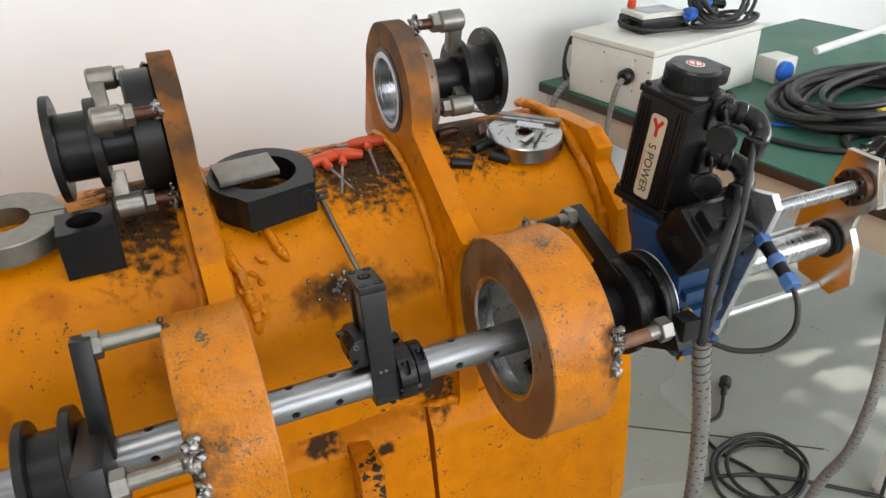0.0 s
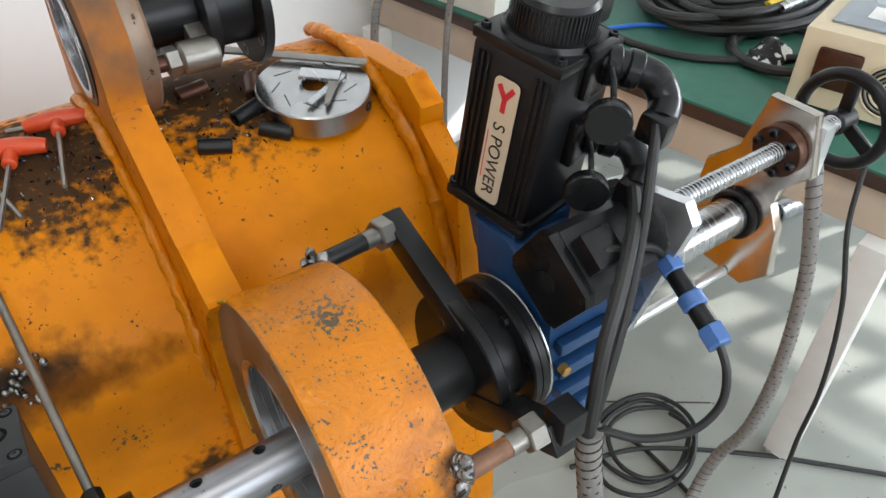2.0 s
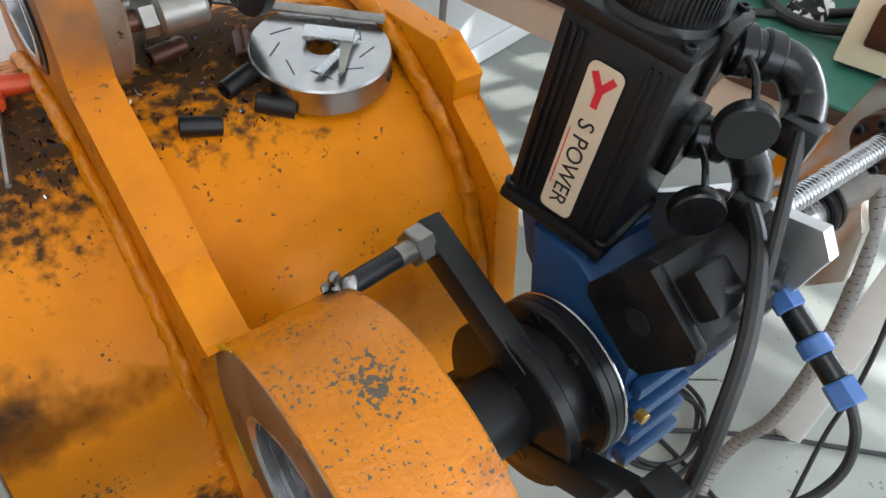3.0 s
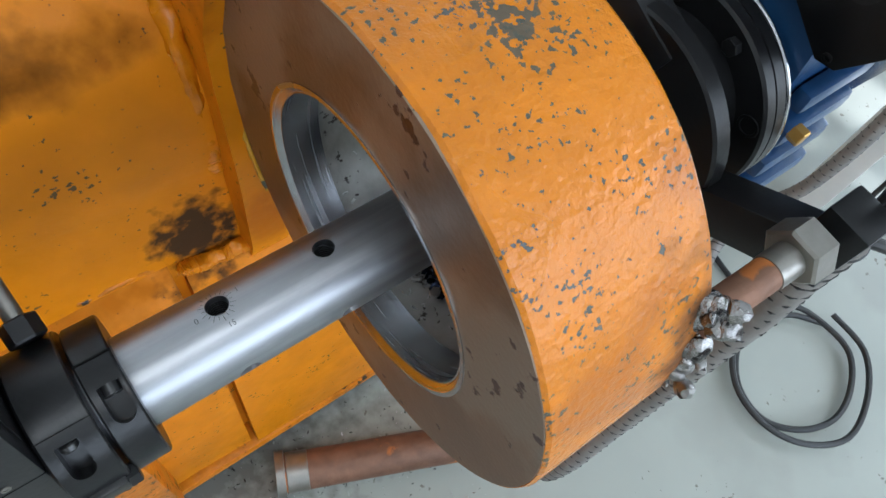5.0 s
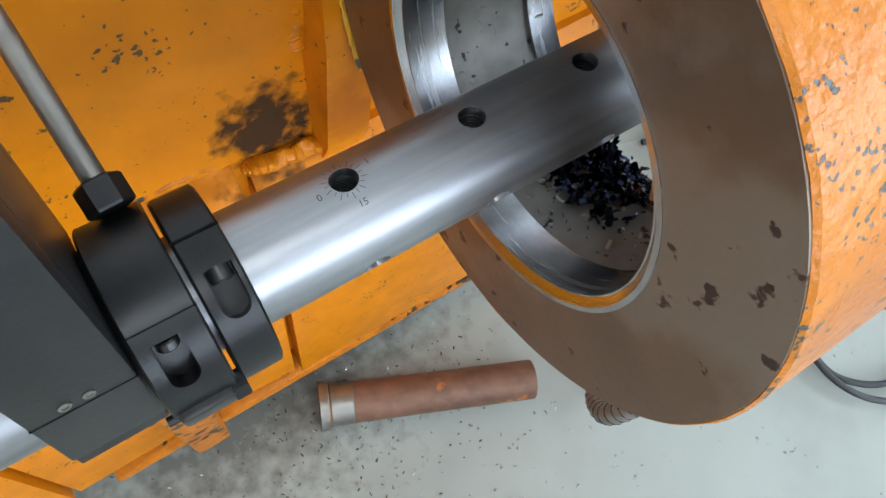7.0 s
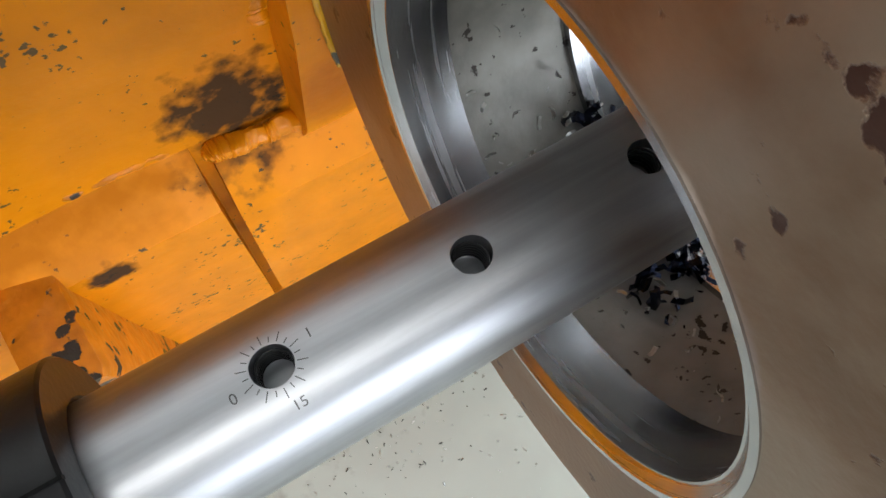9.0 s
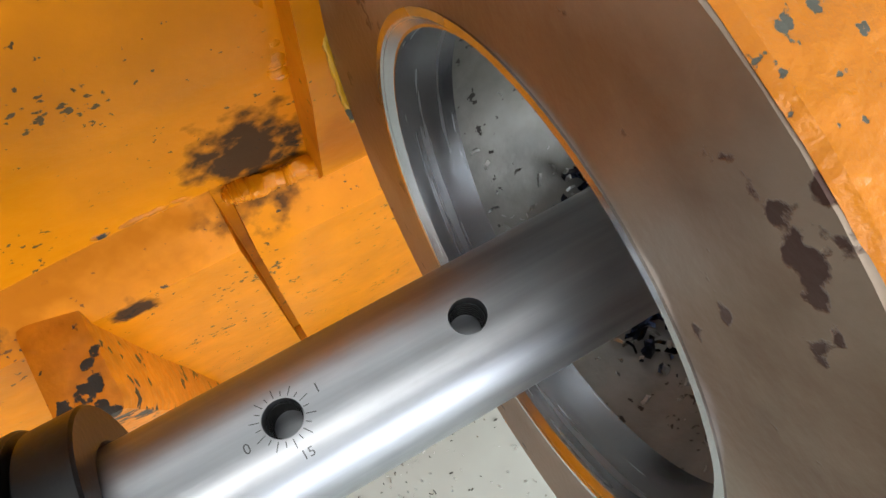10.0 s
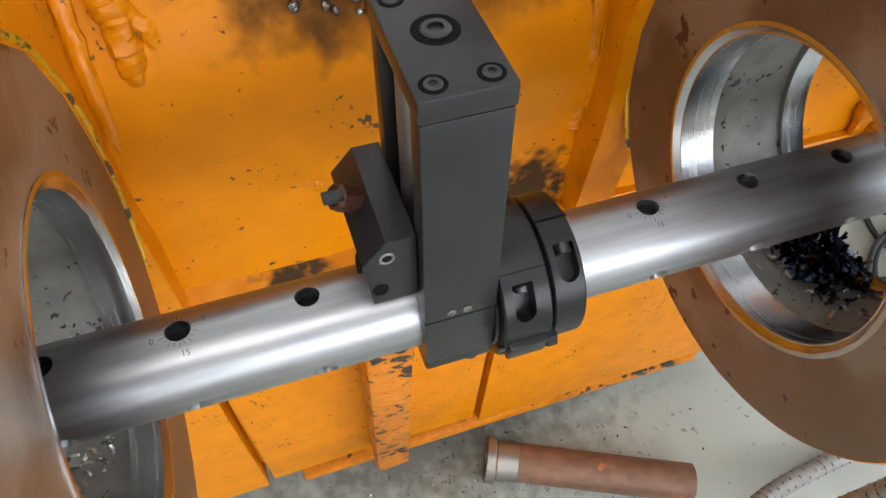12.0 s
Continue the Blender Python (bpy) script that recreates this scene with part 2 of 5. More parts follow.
def thing(name, label, category, m=None, group="", kind=""):
    ob = new(name)
    ob.matrix_world = m if m is not None else I4
    ob.empty_display_size = 0.02
    return tagged(ob, label, category, group, kind)


def finish(ob, bm, mat, smooth=True):
    bmesh.ops.recalc_face_normals(bm, faces=bm.faces)
    bm.to_mesh(ob.data)
    bm.free()
    mats = mat if isinstance(mat, (list, tuple)) else [mat]
    for x in mats:
        ob.data.materials.append(x)
    if smooth:
        ob.data.shade_smooth()
        ob.data.set_sharp_from_angle(angle=radians(32))


def part(name, bm, mat, parent, label="", smooth=True):
    ob = new(name, bpy.data.meshes.new(name))
    finish(ob, bm, mat, smooth)
    ob.parent = parent
    if label:
        ob["label"] = label
    return ob


def solo(name, bm, mat, label, category, m=None, group="", kind="", smooth=True):
    ob = new(name, bpy.data.meshes.new(name))
    finish(ob, bm, mat, smooth)
    if m is not None:
        ob.matrix_world = m
    return tagged(ob, label, category, group, kind)


def box(c, s, m=I4, bevel=0.0, bm=None, segs=2):
    bm = bm or bmesh.new()
    made = bmesh.ops.create_cube(bm, size=1.0, matrix=m @ Matrix.Translation(c) @ Matrix.Diagonal((*s, 1)))
    if bevel:
        es = list({e for v in made["verts"] for e in v.link_edges})
        bmesh.ops.bevel(bm, geom=es, offset=bevel, segments=segs, affect="EDGES", profile=0.6)
    return bm


def span(x0, x1, y0, y1, z0, z1, bevel=0.0, bm=None, m=I4):
    return box(((x0 + x1) / 2, (y0 + y1) / 2, (z0 + z1) / 2), (x1 - x0, y1 - y0, z1 - z0), m, bevel, bm)


def lathe(profile, segs=48, m=I4, bm=None, close=True):
    """Turns (along, radius) round the x axis; the profile is a loop where close is set."""
    bm = bm or bmesh.new()
    rows = []
    for x, r in profile:
        if r < 1e-6:
            rows.append([bm.verts.new(m @ Vector((x, 0, 0)))])
        else:
            rows.append([bm.verts.new(m @ Vector((x, r * math.cos(a), r * math.sin(a)))) for a in (2 * math.pi * k / segs for k in range(segs))])
    pairs = list(zip(rows, rows[1:])) + ([(rows[-1], rows[0])] if close else [])
    for p, q in pairs:
        for k in range(segs):
            j = (k + 1) % segs
            if len(p) == 1 and len(q) == 1:
                continue
            if len(p) == 1:
                bm.faces.new((p[0], q[j], q[k]))
            elif len(q) == 1:
                bm.faces.new((p[k], p[j], q[0]))
            else:
                bm.faces.new((p[k], p[j], q[j], q[k]))
    return bm


def along(a, b):
    """A frame whose x axis runs from a to b, with its origin in a."""
    a, b = Vector(a), Vector(b)
    return Matrix.Translation(a) @ (b - a).to_track_quat("X", "Z").to_matrix().to_4x4()


def rod(a, b, r, segs=20, bm=None, bevel=0.0):
    n = (Vector(b) - Vector(a)).length
    c = min(bevel, r * 0.4)
    prof = [(0, 0), (0, r - c), (c, r), (n - c, r), (n, r - c), (n, 0)] if c else [(0, 0), (0, r), (n, r), (n, 0)]
    return lathe(prof, segs, along(a, b), bm, close=False)


def hex_bar(a, b, r, bm=None):
    n = (Vector(b) - Vector(a)).length
    return lathe([(0, 0), (0, r * 0.9), (n * 0.08, r), (n * 0.92, r), (n, r * 0.9), (n, 0)], 6, along(a, b), bm, close=False)


def tube_of(a, b, r, inner, segs=40, bm=None, bevel=0.001):
    n = (Vector(b) - Vector(a)).length
    c = bevel
    return lathe([(0, inner + c), (0, r - c), (c, r), (n - c, r), (n, r - c), (n, inner + c), (n - c, inner), (c, inner)], segs, along(a, b), bm)


def smooth_line(pts, steps=8):
    pts = [Vector(p) for p in pts]
    out = []
    for k in range(len(pts) - 1):
        p0, p1, p2, p3 = pts[max(k - 1, 0)], pts[k], pts[k + 1], pts[min(k + 2, len(pts) - 1)]
        for s in range(steps):
            t = s / steps
            out.append(0.5 * (2 * p1 + (p2 - p0) * t + (2 * p0 - 5 * p1 + 4 * p2 - p3) * t * t + (3 * p1 - p0 - 3 * p2 + p3) * t ** 3))
    return out + [pts[-1]]


def sweep(pts, r, segs=10, steps=8, bm=None, radius=None):
    """A round cable or bead through the points; radius(k, n) varies it."""
    bm = bm or bmesh.new()
    line = smooth_line(pts, steps)
    up = Vector((0.12, 0.3, 1)).normalized()
    rows = []
    for k, p in enumerate(line):
        d = (line[min(k + 1, len(line) - 1)] - line[max(k - 1, 0)]).normalized()
        side = d.cross(up)
        if side.length < 0.05:
            side = d.cross(Vector((1, 0, 0)))
        side.normalize()
        up = side.cross(d).normalized()
        q = radius(k, len(line)) if radius else r
        rows.append([bm.verts.new(p + q * (math.cos(a) * side + math.sin(a) * up)) for a in (2 * math.pi * j / segs for j in range(segs))])
    for p, q in zip(rows, rows[1:]):
        for j in range(segs):
            i = (j + 1) % segs
            bm.faces.new((p[j], p[i], q[i], q[j]))
    bm.faces.new(rows[0][::-1]), bm.faces.new(rows[-1])
    return bm


def bead(pts, r, seed=1, wild=0.3, segs=12, steps=26):
    """A lumpy weld bead."""
    rng = random.Random(seed)
    bm = sweep(pts, r, segs, steps, radius=lambda k, n: r * (0.92 + 0.10 * abs(math.sin(k * 0.9)) + wild * 0.3 * (rng.random() - 0.5)) * min(1, 0.35 + k / 12, 0.35 + (n - k) / 12))
    for v in bm.verts:
        v.co += noise.noise_vector(v.co * (0.5 / r) + Vector((seed, seed, 0))) * r * wild * 1.1
    return bm


def prism(poly, x0, x1, m=I4, bm=None, bevel=0.0):
    """Extrudes a polygon of (y, z) from x0 to x1."""
    bm = bm or bmesh.new()
    a = [bm.verts.new(m @ Vector((x0, y, z))) for y, z in poly]
    b = [bm.verts.new(m @ Vector((x1, y, z))) for y, z in poly]
    n = len(poly)
    faces = [bm.faces.new(a[::-1]), bm.faces.new(b)] + [bm.faces.new((a[k], a[(k + 1) % n], b[(k + 1) % n], b[k])) for k in range(n)]
    if bevel:
        es = [e for f in faces[:2] for e in f.edges]
        bmesh.ops.bevel(bm, geom=es, offset=bevel, segments=2, affect="EDGES", profile=0.6)
    return bm


def plate_with_bore(outer, centre, r, x0, x1, segs=48):
    """A plate of the convex or star-shaped outline, seen from the bore's centre, with a round bore."""
    bm = bmesh.new()
    cy, cz = centre
    n = len(outer)

    def edge_at(a):
        d = (math.cos(a), math.sin(a))
        best = None
        for k in range(n):
            (y0, z0), (y1, z1) = outer[k], outer[(k + 1) % n]
            ey, ez = y1 - y0, z1 - z0
            det = d[0] * -ez + ey * d[1]
            if abs(det) < 1e-12:
                continue
            ry, rz = y0 - cy, z0 - cz
            t, u = (ry * -ez + ey * rz) / det, (d[0] * rz - d[1] * ry) / det
            if t > 0 and -1e-6 <= u <= 1 + 1e-6 and (best is None or t < best):
                best = t
        return best

    angles = sorted({round(2 * math.pi * k / segs, 6) for k in range(segs)} | {round(math.atan2(z - cz, y - cy) % (2 * math.pi), 6) for y, z in outer})
    rows = []
    for a in angles:
        t = edge_at(a) or r * 1.2
        c, s = math.cos(a), math.sin(a)
        rows.append([bm.verts.new((x, cy + q * c, cz + q * s)) for x, q in ((x0, r), (x0, t), (x1, t), (x1, r))])
    for p, q in zip(rows, rows[1:] + rows[:1]):
        for k in range(4):
            j = (k + 1) % 4
            bm.faces.new((p[k], q[k], q[j], p[j]))
    return bm


def scatter(n, place, size, seed, flat=0.3):
    """Many small bent flakes; place(rng) gives where."""
    rng = random.Random(seed)
    verts, faces = [], []
    for _ in range(n):
        p = Vector(place(rng))
        s = size * rng.uniform(0.5, 1.6)
        m = Matrix.Translation(p) @ Euler((rng.uniform(0, 6.3), rng.uniform(0, 6.3), rng.uniform(0, 6.3))).to_matrix().to_4x4()
        k = len(verts)
        for x in (-1, 0, 1):
            for y, z in ((-0.35, 0), (0.35, 0), (0, flat)):
                verts.append(m @ Vector((x * s, y * s, (z + 0.3 * (x == 0)) * s)))
        for r in (0, 3):
            for a in range(3):
                b = (a + 1) % 3
                faces.append((k + r + a, k + r + b, k + r + 3 + b, k + r + 3 + a))
        faces += [(k, k + 1, k + 2), (k + 8, k + 7, k + 6)]
    bm = bmesh.new()
    vs = [bm.verts.new(v) for v in verts]
    for f in faces:
        bm.faces.new([vs[i] for i in f])
    return bm


def socket_screw(name, at, axis, r, h, parent, mat=BLACK):
    """A cap screw with its hexagon socket, head up along axis."""
    a = Vector(at)
    b = a + Vector(axis).normalized() * h
    m = along(a, b)
    bm = lathe([(0, r), (h * 0.85, r), (h, r * 0.85), (h, r * 0.5), (h * 0.4, r * 0.48), (h * 0.4, 0)], 18, m, close=False)
    return part(name, bm, mat, parent)


def text_on(name, words, size, mat, m, parent=None, depth=0.0003):
    c = bpy.data.curves.new(name, "FONT")
    c.body, c.size, c.align_x, c.align_y, c.extrude = words, size, "CENTER", "CENTER", depth
    tmp = bpy.data.objects.new(name, c)
    scene.collection.objects.link(tmp)
    me = bpy.data.meshes.new_from_object(tmp.evaluated_get(bpy.context.evaluated_depsgraph_get()))
    bpy.data.objects.remove(tmp)
    ob = new(name, me)
    me.materials.clear()
    me.materials.append(mat)
    if parent:
        ob.parent = parent
        ob.matrix_local = m
    else:
        ob.matrix_world = m
    return ob


def cut_round(ob_bm, cutters):
    """The mesh of ob_bm less the closed cutter meshes."""
    base = bpy.data.objects.new("base", bpy.data.meshes.new("base"))
    tool = bpy.data.objects.new("tool", bpy.data.meshes.new("tool"))
    for o, b in ((base, ob_bm), (tool, cutters)):
        bmesh.ops.recalc_face_normals(b, faces=b.faces)
        b.to_mesh(o.data)
        b.free()
        scene.collection.objects.link(o)
    md = base.modifiers.new("cut", "BOOLEAN")
    md.operation, md.object, md.solver = "DIFFERENCE", tool, "EXACT"
    bpy.context.view_layer.update()
    me = bpy.data.meshes.new_from_object(base.evaluated_get(bpy.context.evaluated_depsgraph_get()))
    out = bmesh.new()
    out.from_mesh(me)
    for o in (base, tool):
        bpy.data.objects.remove(o)
    return out


# ---------------------------------------------------------------- room
# R: the room's frame, turned against the bar; x along the white wall, y towards it.
R = pose(0, 0, 0, 0, 0, 14.5)
WY = 1.16

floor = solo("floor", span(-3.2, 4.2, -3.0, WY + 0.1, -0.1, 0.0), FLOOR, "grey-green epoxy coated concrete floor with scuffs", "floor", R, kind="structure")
solo("wall_north", span(-3.2, 4.2, WY, WY + 0.15, 0, 3.1), WALL, "plain white painted wall", "wall", R, kind="structure")
solo("wall_west", span(-3.35, -3.2, -3.0, WY + 0.15, 0, 3.1), WALL, "plain white painted wall", "wall", R, kind="structure")
solo("ceiling", span(-3.35, 4.35, -3.15, WY + 0.15, 3.1, 3.2), WALL, "plain white ceiling", "ceiling", R, kind="structure")
solo("baseboard", span(-3.2, 4.2, WY - 0.012, WY - 0.001, 0.002, 0.08, 0.003), WALL, "low white skirting along the wall", "skirting", R, kind="structure")


def window_wall(name, m, length, openings, z0, z1, bars, rails=(0.55,), w=0.03):
    """A wall along x from 0 to length with openings (x0, x1) between z0 and z1, and bars in them."""
    bm = bmesh.new()
    xs = [0] + [v for o in openings for v in o] + [length]
    for k in range(0, len(xs), 2):
        span(xs[k], xs[k + 1], 0, 0.15, 0, 3.1, 0, bm)
    for a, b in openings:
        span(a, b, 0, 0.15, 0, z0, 0, bm)
        span(a, b, 0, 0.15, z1, 3.1, 0, bm)
    wall = solo(name, bm, WALL, "white painted outer wall with a wide window", "wall", m, kind="structure")
    for a, b in openings:
        fb = bmesh.new()
        for x in [a + 0.03 + (b - a - 0.06) * k / bars for k in range(bars + 1)]:
            span(x - w, x + w, 0.05, 0.1, z0, z1, 0, fb)
        for z in [z0 + w, z1 - w] + [z0 + (z1 - z0) * f for f in rails]:
            span(a, b, 0.051, 0.099, z - w, z + w, 0, fb)
        part("window_frame", fb, GLASS, wall)
    return wall


window_wall("wall_south", R @ pose(-3.2, -3.15, 0), 7.4, [(1.6, 6.8)], 0.3, 2.6, 6)
window_wall("wall_east", R @ pose(4.35, -3.0, 0, 0, 0, 90), 4.2, [(0.9, 2.1), (2.45, 3.25)], 1.15, 2.5, 4, (0.12, 0.24, 0.36), 0.02)
# Unseen panels added over the upper panes so direct sun stays off the machine.
for a, b in ((0.87, 2.13), (2.42, 3.28)):
    part("sun_block", span(a, b, -0.03, -0.002, 1.74, 2.53, 0.003), WALL, bpy.data.objects["wall_east"], "unseen white panel added to keep the sun off the machine")

# ---------------------------------------------------------------- the orange weldment
weldment = thing("orange_steel_weldment", "large orange painted steel weldment with two bored bosses and lifting lugs", "machine part", B)
TY, TZ, TR, TRZ = 0.48, -0.11, 0.295, 0.278


def rough(bm, amount, scale, seed=0.0):
    for v in bm.verts:
        v.co += noise.noise_vector(v.co * scale + Vector((seed, seed, seed))) * amount
    return bm


def profile_body(x0, x1, poly, cols):
    """Sweeps an open (y, z) outline along x as a closed shell with slightly uneven plates."""
    bm = bmesh.new()
    rows = [[bm.verts.new((x0 + (x1 - x0) * k / cols, y, z)) for y, z in poly] for k in range(cols + 1)]
    n = len(poly)
    for p, q in zip(rows, rows[1:]):
        for k in range(n):
            j = (k + 1) % n
            bm.faces.new((p[k], p[j], q[j], q[k]))
    bm.faces.new(rows[0][::-1]), bm.faces.new(rows[-1])
    return bm


arc = [(TY + TR * math.cos(a), TZ + TRZ * math.sin(a)) for a in (radians(d) for d in range(-40, 195, 5))]
outline = arc + [(0.172, -0.30), (0.150, -0.50), (0.135, -0.70), (0.15, -0.765), (0.80, -0.765), (0.82, -0.45)]
part("tube_body", rough(profile_body(-0.95, 0.462, outline, 70), 0.0022, 9), TUBE_PAINT, weldment)
low = [(0.142, -0.285), (0.184, -0.240), (0.30, -0.22), (0.30, -0.74), (0.118, -0.74), (0.128, -0.45)]
part("lower_front_plate", rough(profile_body(-0.30, 0.004, low, 24), 0.0025, 14, 3), LEDGE_PAINT, weldment)
low2 = [(0.136, -0.300), (0.17, -0.258), (0.30, -0.25), (0.30, -0.75), (0.112, -0.75), (0.122, -0.45)]
part("lower_side_plate", rough(profile_body(0.014, 0.455, low2, 24), 0.0025, 14, 5), LEDGE_PAINT, weldment)
part("lower_end_plate", rough(profile_body(-0.9, -0.31, low2, 24), 0.0025, 14, 6), ORANGE, weldment)

# end flange with its torn edge
rim = [(0.560, 0.130), (0.535, 0.168), (0.44, 0.186), (0.31, 0.196), (0.268, 0.166), (0.278, 0.135), (0.228, 0.104), (0.188, 0.068), (0.182, 0.01), (0.168, -0.10), (0.150, -0.22),
       (0.128, -0.36), (0.120, -0.50), (0.112, -0.66), (0.13, -0.74), (0.84, -0.74), (0.84, -0.1), (0.78, 0.06), (0.66, 0.11)]
part("end_flange", rough(prism(rim, 0.438, 0.474, bevel=0.004), 0.003, 22, 2), ORANGE, weldment)
part("flange_weld", bead([(0.432, 0.60, 0.162), (0.43, 0.50, 0.186), (0.432, 0.40, 0.176), (0.43, 0.32, 0.140), (0.432, 0.25, 0.075), (0.43, 0.20, -0.02), (0.432, 0.185, -0.12), (0.43, 0.17, -0.26)], 0.011, 4), ORANGE_WELD, weldment)
part("flange_gouge", bead([(0.476, 0.155, -0.42), (0.478, 0.150, -0.52), (0.477, 0.15, -0.62)], 0.012, 9), RUSTY_PAINT, weldment)

EY, EZ = 0.460, 0.288


def lug_outline():
    pts = [(0.085, 0.118), (0.128, 0.118), (0.24, 0.185), (0.335, 0.245)]
    pts += [(EY + 0.128 * math.cos(a), EZ + 0.128 * math.sin(a)) for a in (radians(d) for d in range(186, 0, -12))]
    return pts + [(0.637, 0.15), (0.655, 0.05), (0.60, -0.05), (0.30, -0.30), (0.195, -0.24), (0.152, -0.10), (0.152, 0.03), (0.12, 0.085)]


def lug(x0, x1, seed):
    outer = lug_outline()
    # upper eye with its bore, lower web as a plain prism
    head = plate_with_bore([(0.188, 0.1537), (0.24, 0.185)] + outer[3:-7] + [(0.637, 0.15), (0.60, 0.12), (0.30, 0.12)], (EY, EZ), 0.074, x0, x1)
    web = prism([(0.118, 0.120), (0.128, 0.119), (0.188, 0.1537), (0.30, 0.14), (0.62, 0.13), (0.655, 0.05), (0.60, -0.05), (0.30, -0.31), (0.168, -0.30), (0.152, -0.24), (0.152, -0.12), (0.158, -0.07), (0.168, -0.02), (0.166, 0.03), (0.147, 0.085)],
                x0 + 0.0004, x1 - 0.0004)
    ob = part("lug_plate", rough(head, 0.0012, 20, seed), LUG_PAINT, weldment)
    part("lug_web", rough(web, 0.0012, 20, seed), ORANGE, weldment)
    part("bore_sleeve", tube_of((x0 - 0.004, EY, EZ), (x1 + (0.012 if x0 > 0 else -0.002), EY, EZ), 0.0735, 0.062, 56), STEEL, ob, "bright bored steel sleeve")
    part("sleeve_seat", tube_of((x0 - 0.002, EY, EZ), (x0 + 0.004, EY, EZ), 0.082, 0.0735, 56), BLACK, ob)
    bx0, bx1 = (x1, x1 + 0.028) if x0 > 0 else (x0 - 0.05, x0)
    part("eye_boss", tube_of((bx0, EY, EZ), (bx1, EY, EZ), 0.105, 0.0745, 48, bevel=0.004), BORE_FACE if x0 > 0 else BLACK, ob)
    part("lug_weld", bead([(x0 - 0.004, 0.64, 0.06), (x0 - 0.006, 0.56, 0.165), (x0 - 0.006, 0.44, 0.182), (x0 - 0.006, 0.34, 0.150), (x0 - 0.005, 0.26, 0.085), (x0 - 0.006, 0.205, -0.01), (x0 - 0.005, 0.192, -0.12), (x0 - 0.004, 0.192, -0.15)], 0.008, seed + 3), ORANGE_WELD, weldment)
    part("lug_weld", bead([(x1 + 0.004, 0.62, 0.10), (x1 + 0.005, 0.50, 0.186), (x1 + 0.005, 0.38, 0.168), (x1 + 0.005, 0.28, 0.105), (x1 + 0.005, 0.21, 0.0), (x1 + 0.005, 0.19, -0.14)], 0.007, seed + 7), ORANGE_WELD, weldment)


lug(0.078, 0.118, 1)
lug(-0.337, -0.298, 2)


BC = Matrix.Translation((0, 0.004, -0.001))


def boss(x0, x1, RO, RI, near_label):
    rim_bm = lathe([(x0 + 0.0006, RO - 0.0016), (x0 + 0.003, RO), (x1 - 0.003, RO), (x1 - 0.0006, RO - 0.0016), (x1 - 0.006, RO - 0.012), (x0 + 0.006, RO - 0.012)], 96, BC)
    ob = part("boss_ring", rough(rim_bm, 0.0008, 40, x0), ORANGE_WORN, weldment)
    part("boss_face", lathe([(x0, RI + 0.004), (x0, RO - 0.0024), (x0 + 0.0012, RO - 0.0019), (x0 + 0.012, RO - 0.0030), (x0 + 0.012, RI + 0.004)], 96, BC), BORE_FACE, ob, near_label)
    part("boss_face", lathe([(x1, RI + 0.004), (x1, RO - 0.0024), (x1 - 0.0012, RO - 0.0019), (x1 - 0.012, RO - 0.0030), (x1 - 0.012, RI + 0.004)], 96, BC), BORE_FACE, ob)
    mid0, mid1 = x0 + 0.030, x1 - 0.022
    part("bore_rim", lathe([(x0 - 0.0008, RI + 0.005), (x0 + 0.003, RI + 0.001), (x0 + 0.003, RI), (mid0, RI), (mid0, RI + 0.006), (x0 - 0.0008, RI + 0.008)], 96, BC), STEEL, ob, "bright freshly bored edge")
    part("bore_wall", lathe([(mid0, RI + 0.0045), (mid1, RI + 0.0045), (mid1, RI + 0.008), (mid0, RI + 0.008)], 96, BC), BORE_STEEL, ob, "oily bore wall")
    part("bore_rim", lathe([(mid1, RI), (x1 - 0.003, RI), (x1 + 0.0008, RI + 0.005), (x1 + 0.0008, RI + 0.008), (mid1, RI + 0.006)], 96, BC), STEEL, ob)
    return ob


RO, RI = 0.1695, 0.0970
boss(0.0920, 0.204, RO, RI, "brown machined face with dark stains")
boss(-0.408, -0.299, RO, RI, "brown machined face with dark stains")

# torn weld and burn marks on the front
for x, k in ((0.0915, 21), (-0.2985, 22)):
    ring = [(x, 0.004 + (RO + 0.0004) * math.cos(radians(a)), -0.001 + (RO + 0.0004) * math.sin(radians(a))) for a in range(58, -52, -10)]
    part("saddle_weld", bead(ring, 0.0022, k, 0.5, 10, 14), YELLOW_EDGE, weldment, "chipped yellow paint edge")
part("torn_weld", bead([(-0.285, 0.245, 0.07), (-0.255, 0.225, 0.03), (-0.235, 0.212, -0.02), (-0.22, 0.20, -0.075), (-0.19, 0.195, -0.12), (-0.15, 0.19, -0.15)], 0.0065, 23, 0.5), ORANGE_WELD, weldment)
part("torn_weld", bead([(-0.283, 0.29, 0.115), (-0.275, 0.25, 0.08), (-0.268, 0.225, 0.04), (-0.262, 0.205, -0.01)], 0.009, 24, 0.6), ORANGE_WELD, weldment)
for k, (x, y, z) in enumerate(((-0.262, 0.262, 0.085), (-0.245, 0.236, 0.045), (-0.250, 0.250, 0.070), (-0.232, 0.225, 0.015), (-0.215, 0.213, -0.030), (-0.240, 0.272, 0.100), (-0.205, 0.206, -0.060))):
    g = random.Random(60 + k)
    line = [(x + g.uniform(-0.004, 0.004) + 0.009 * j, y + 0.004 * j * g.uniform(-1, 1) - 0.002, z - 0.010 * j + g.uniform(-0.004, 0.004)) for j in range(3)]
    part("paint_flake", bead(line, 0.0052, 70 + k, 0.8, 9, 10), ORANGE_WELD, weldment)
part("short_weld", bead([(-0.215, 0.305, 0.135), (-0.200, 0.275, 0.105), (-0.190, 0.262, 0.085)], 0.008, 25, 0.3), ORANGE_WELD, weldment)
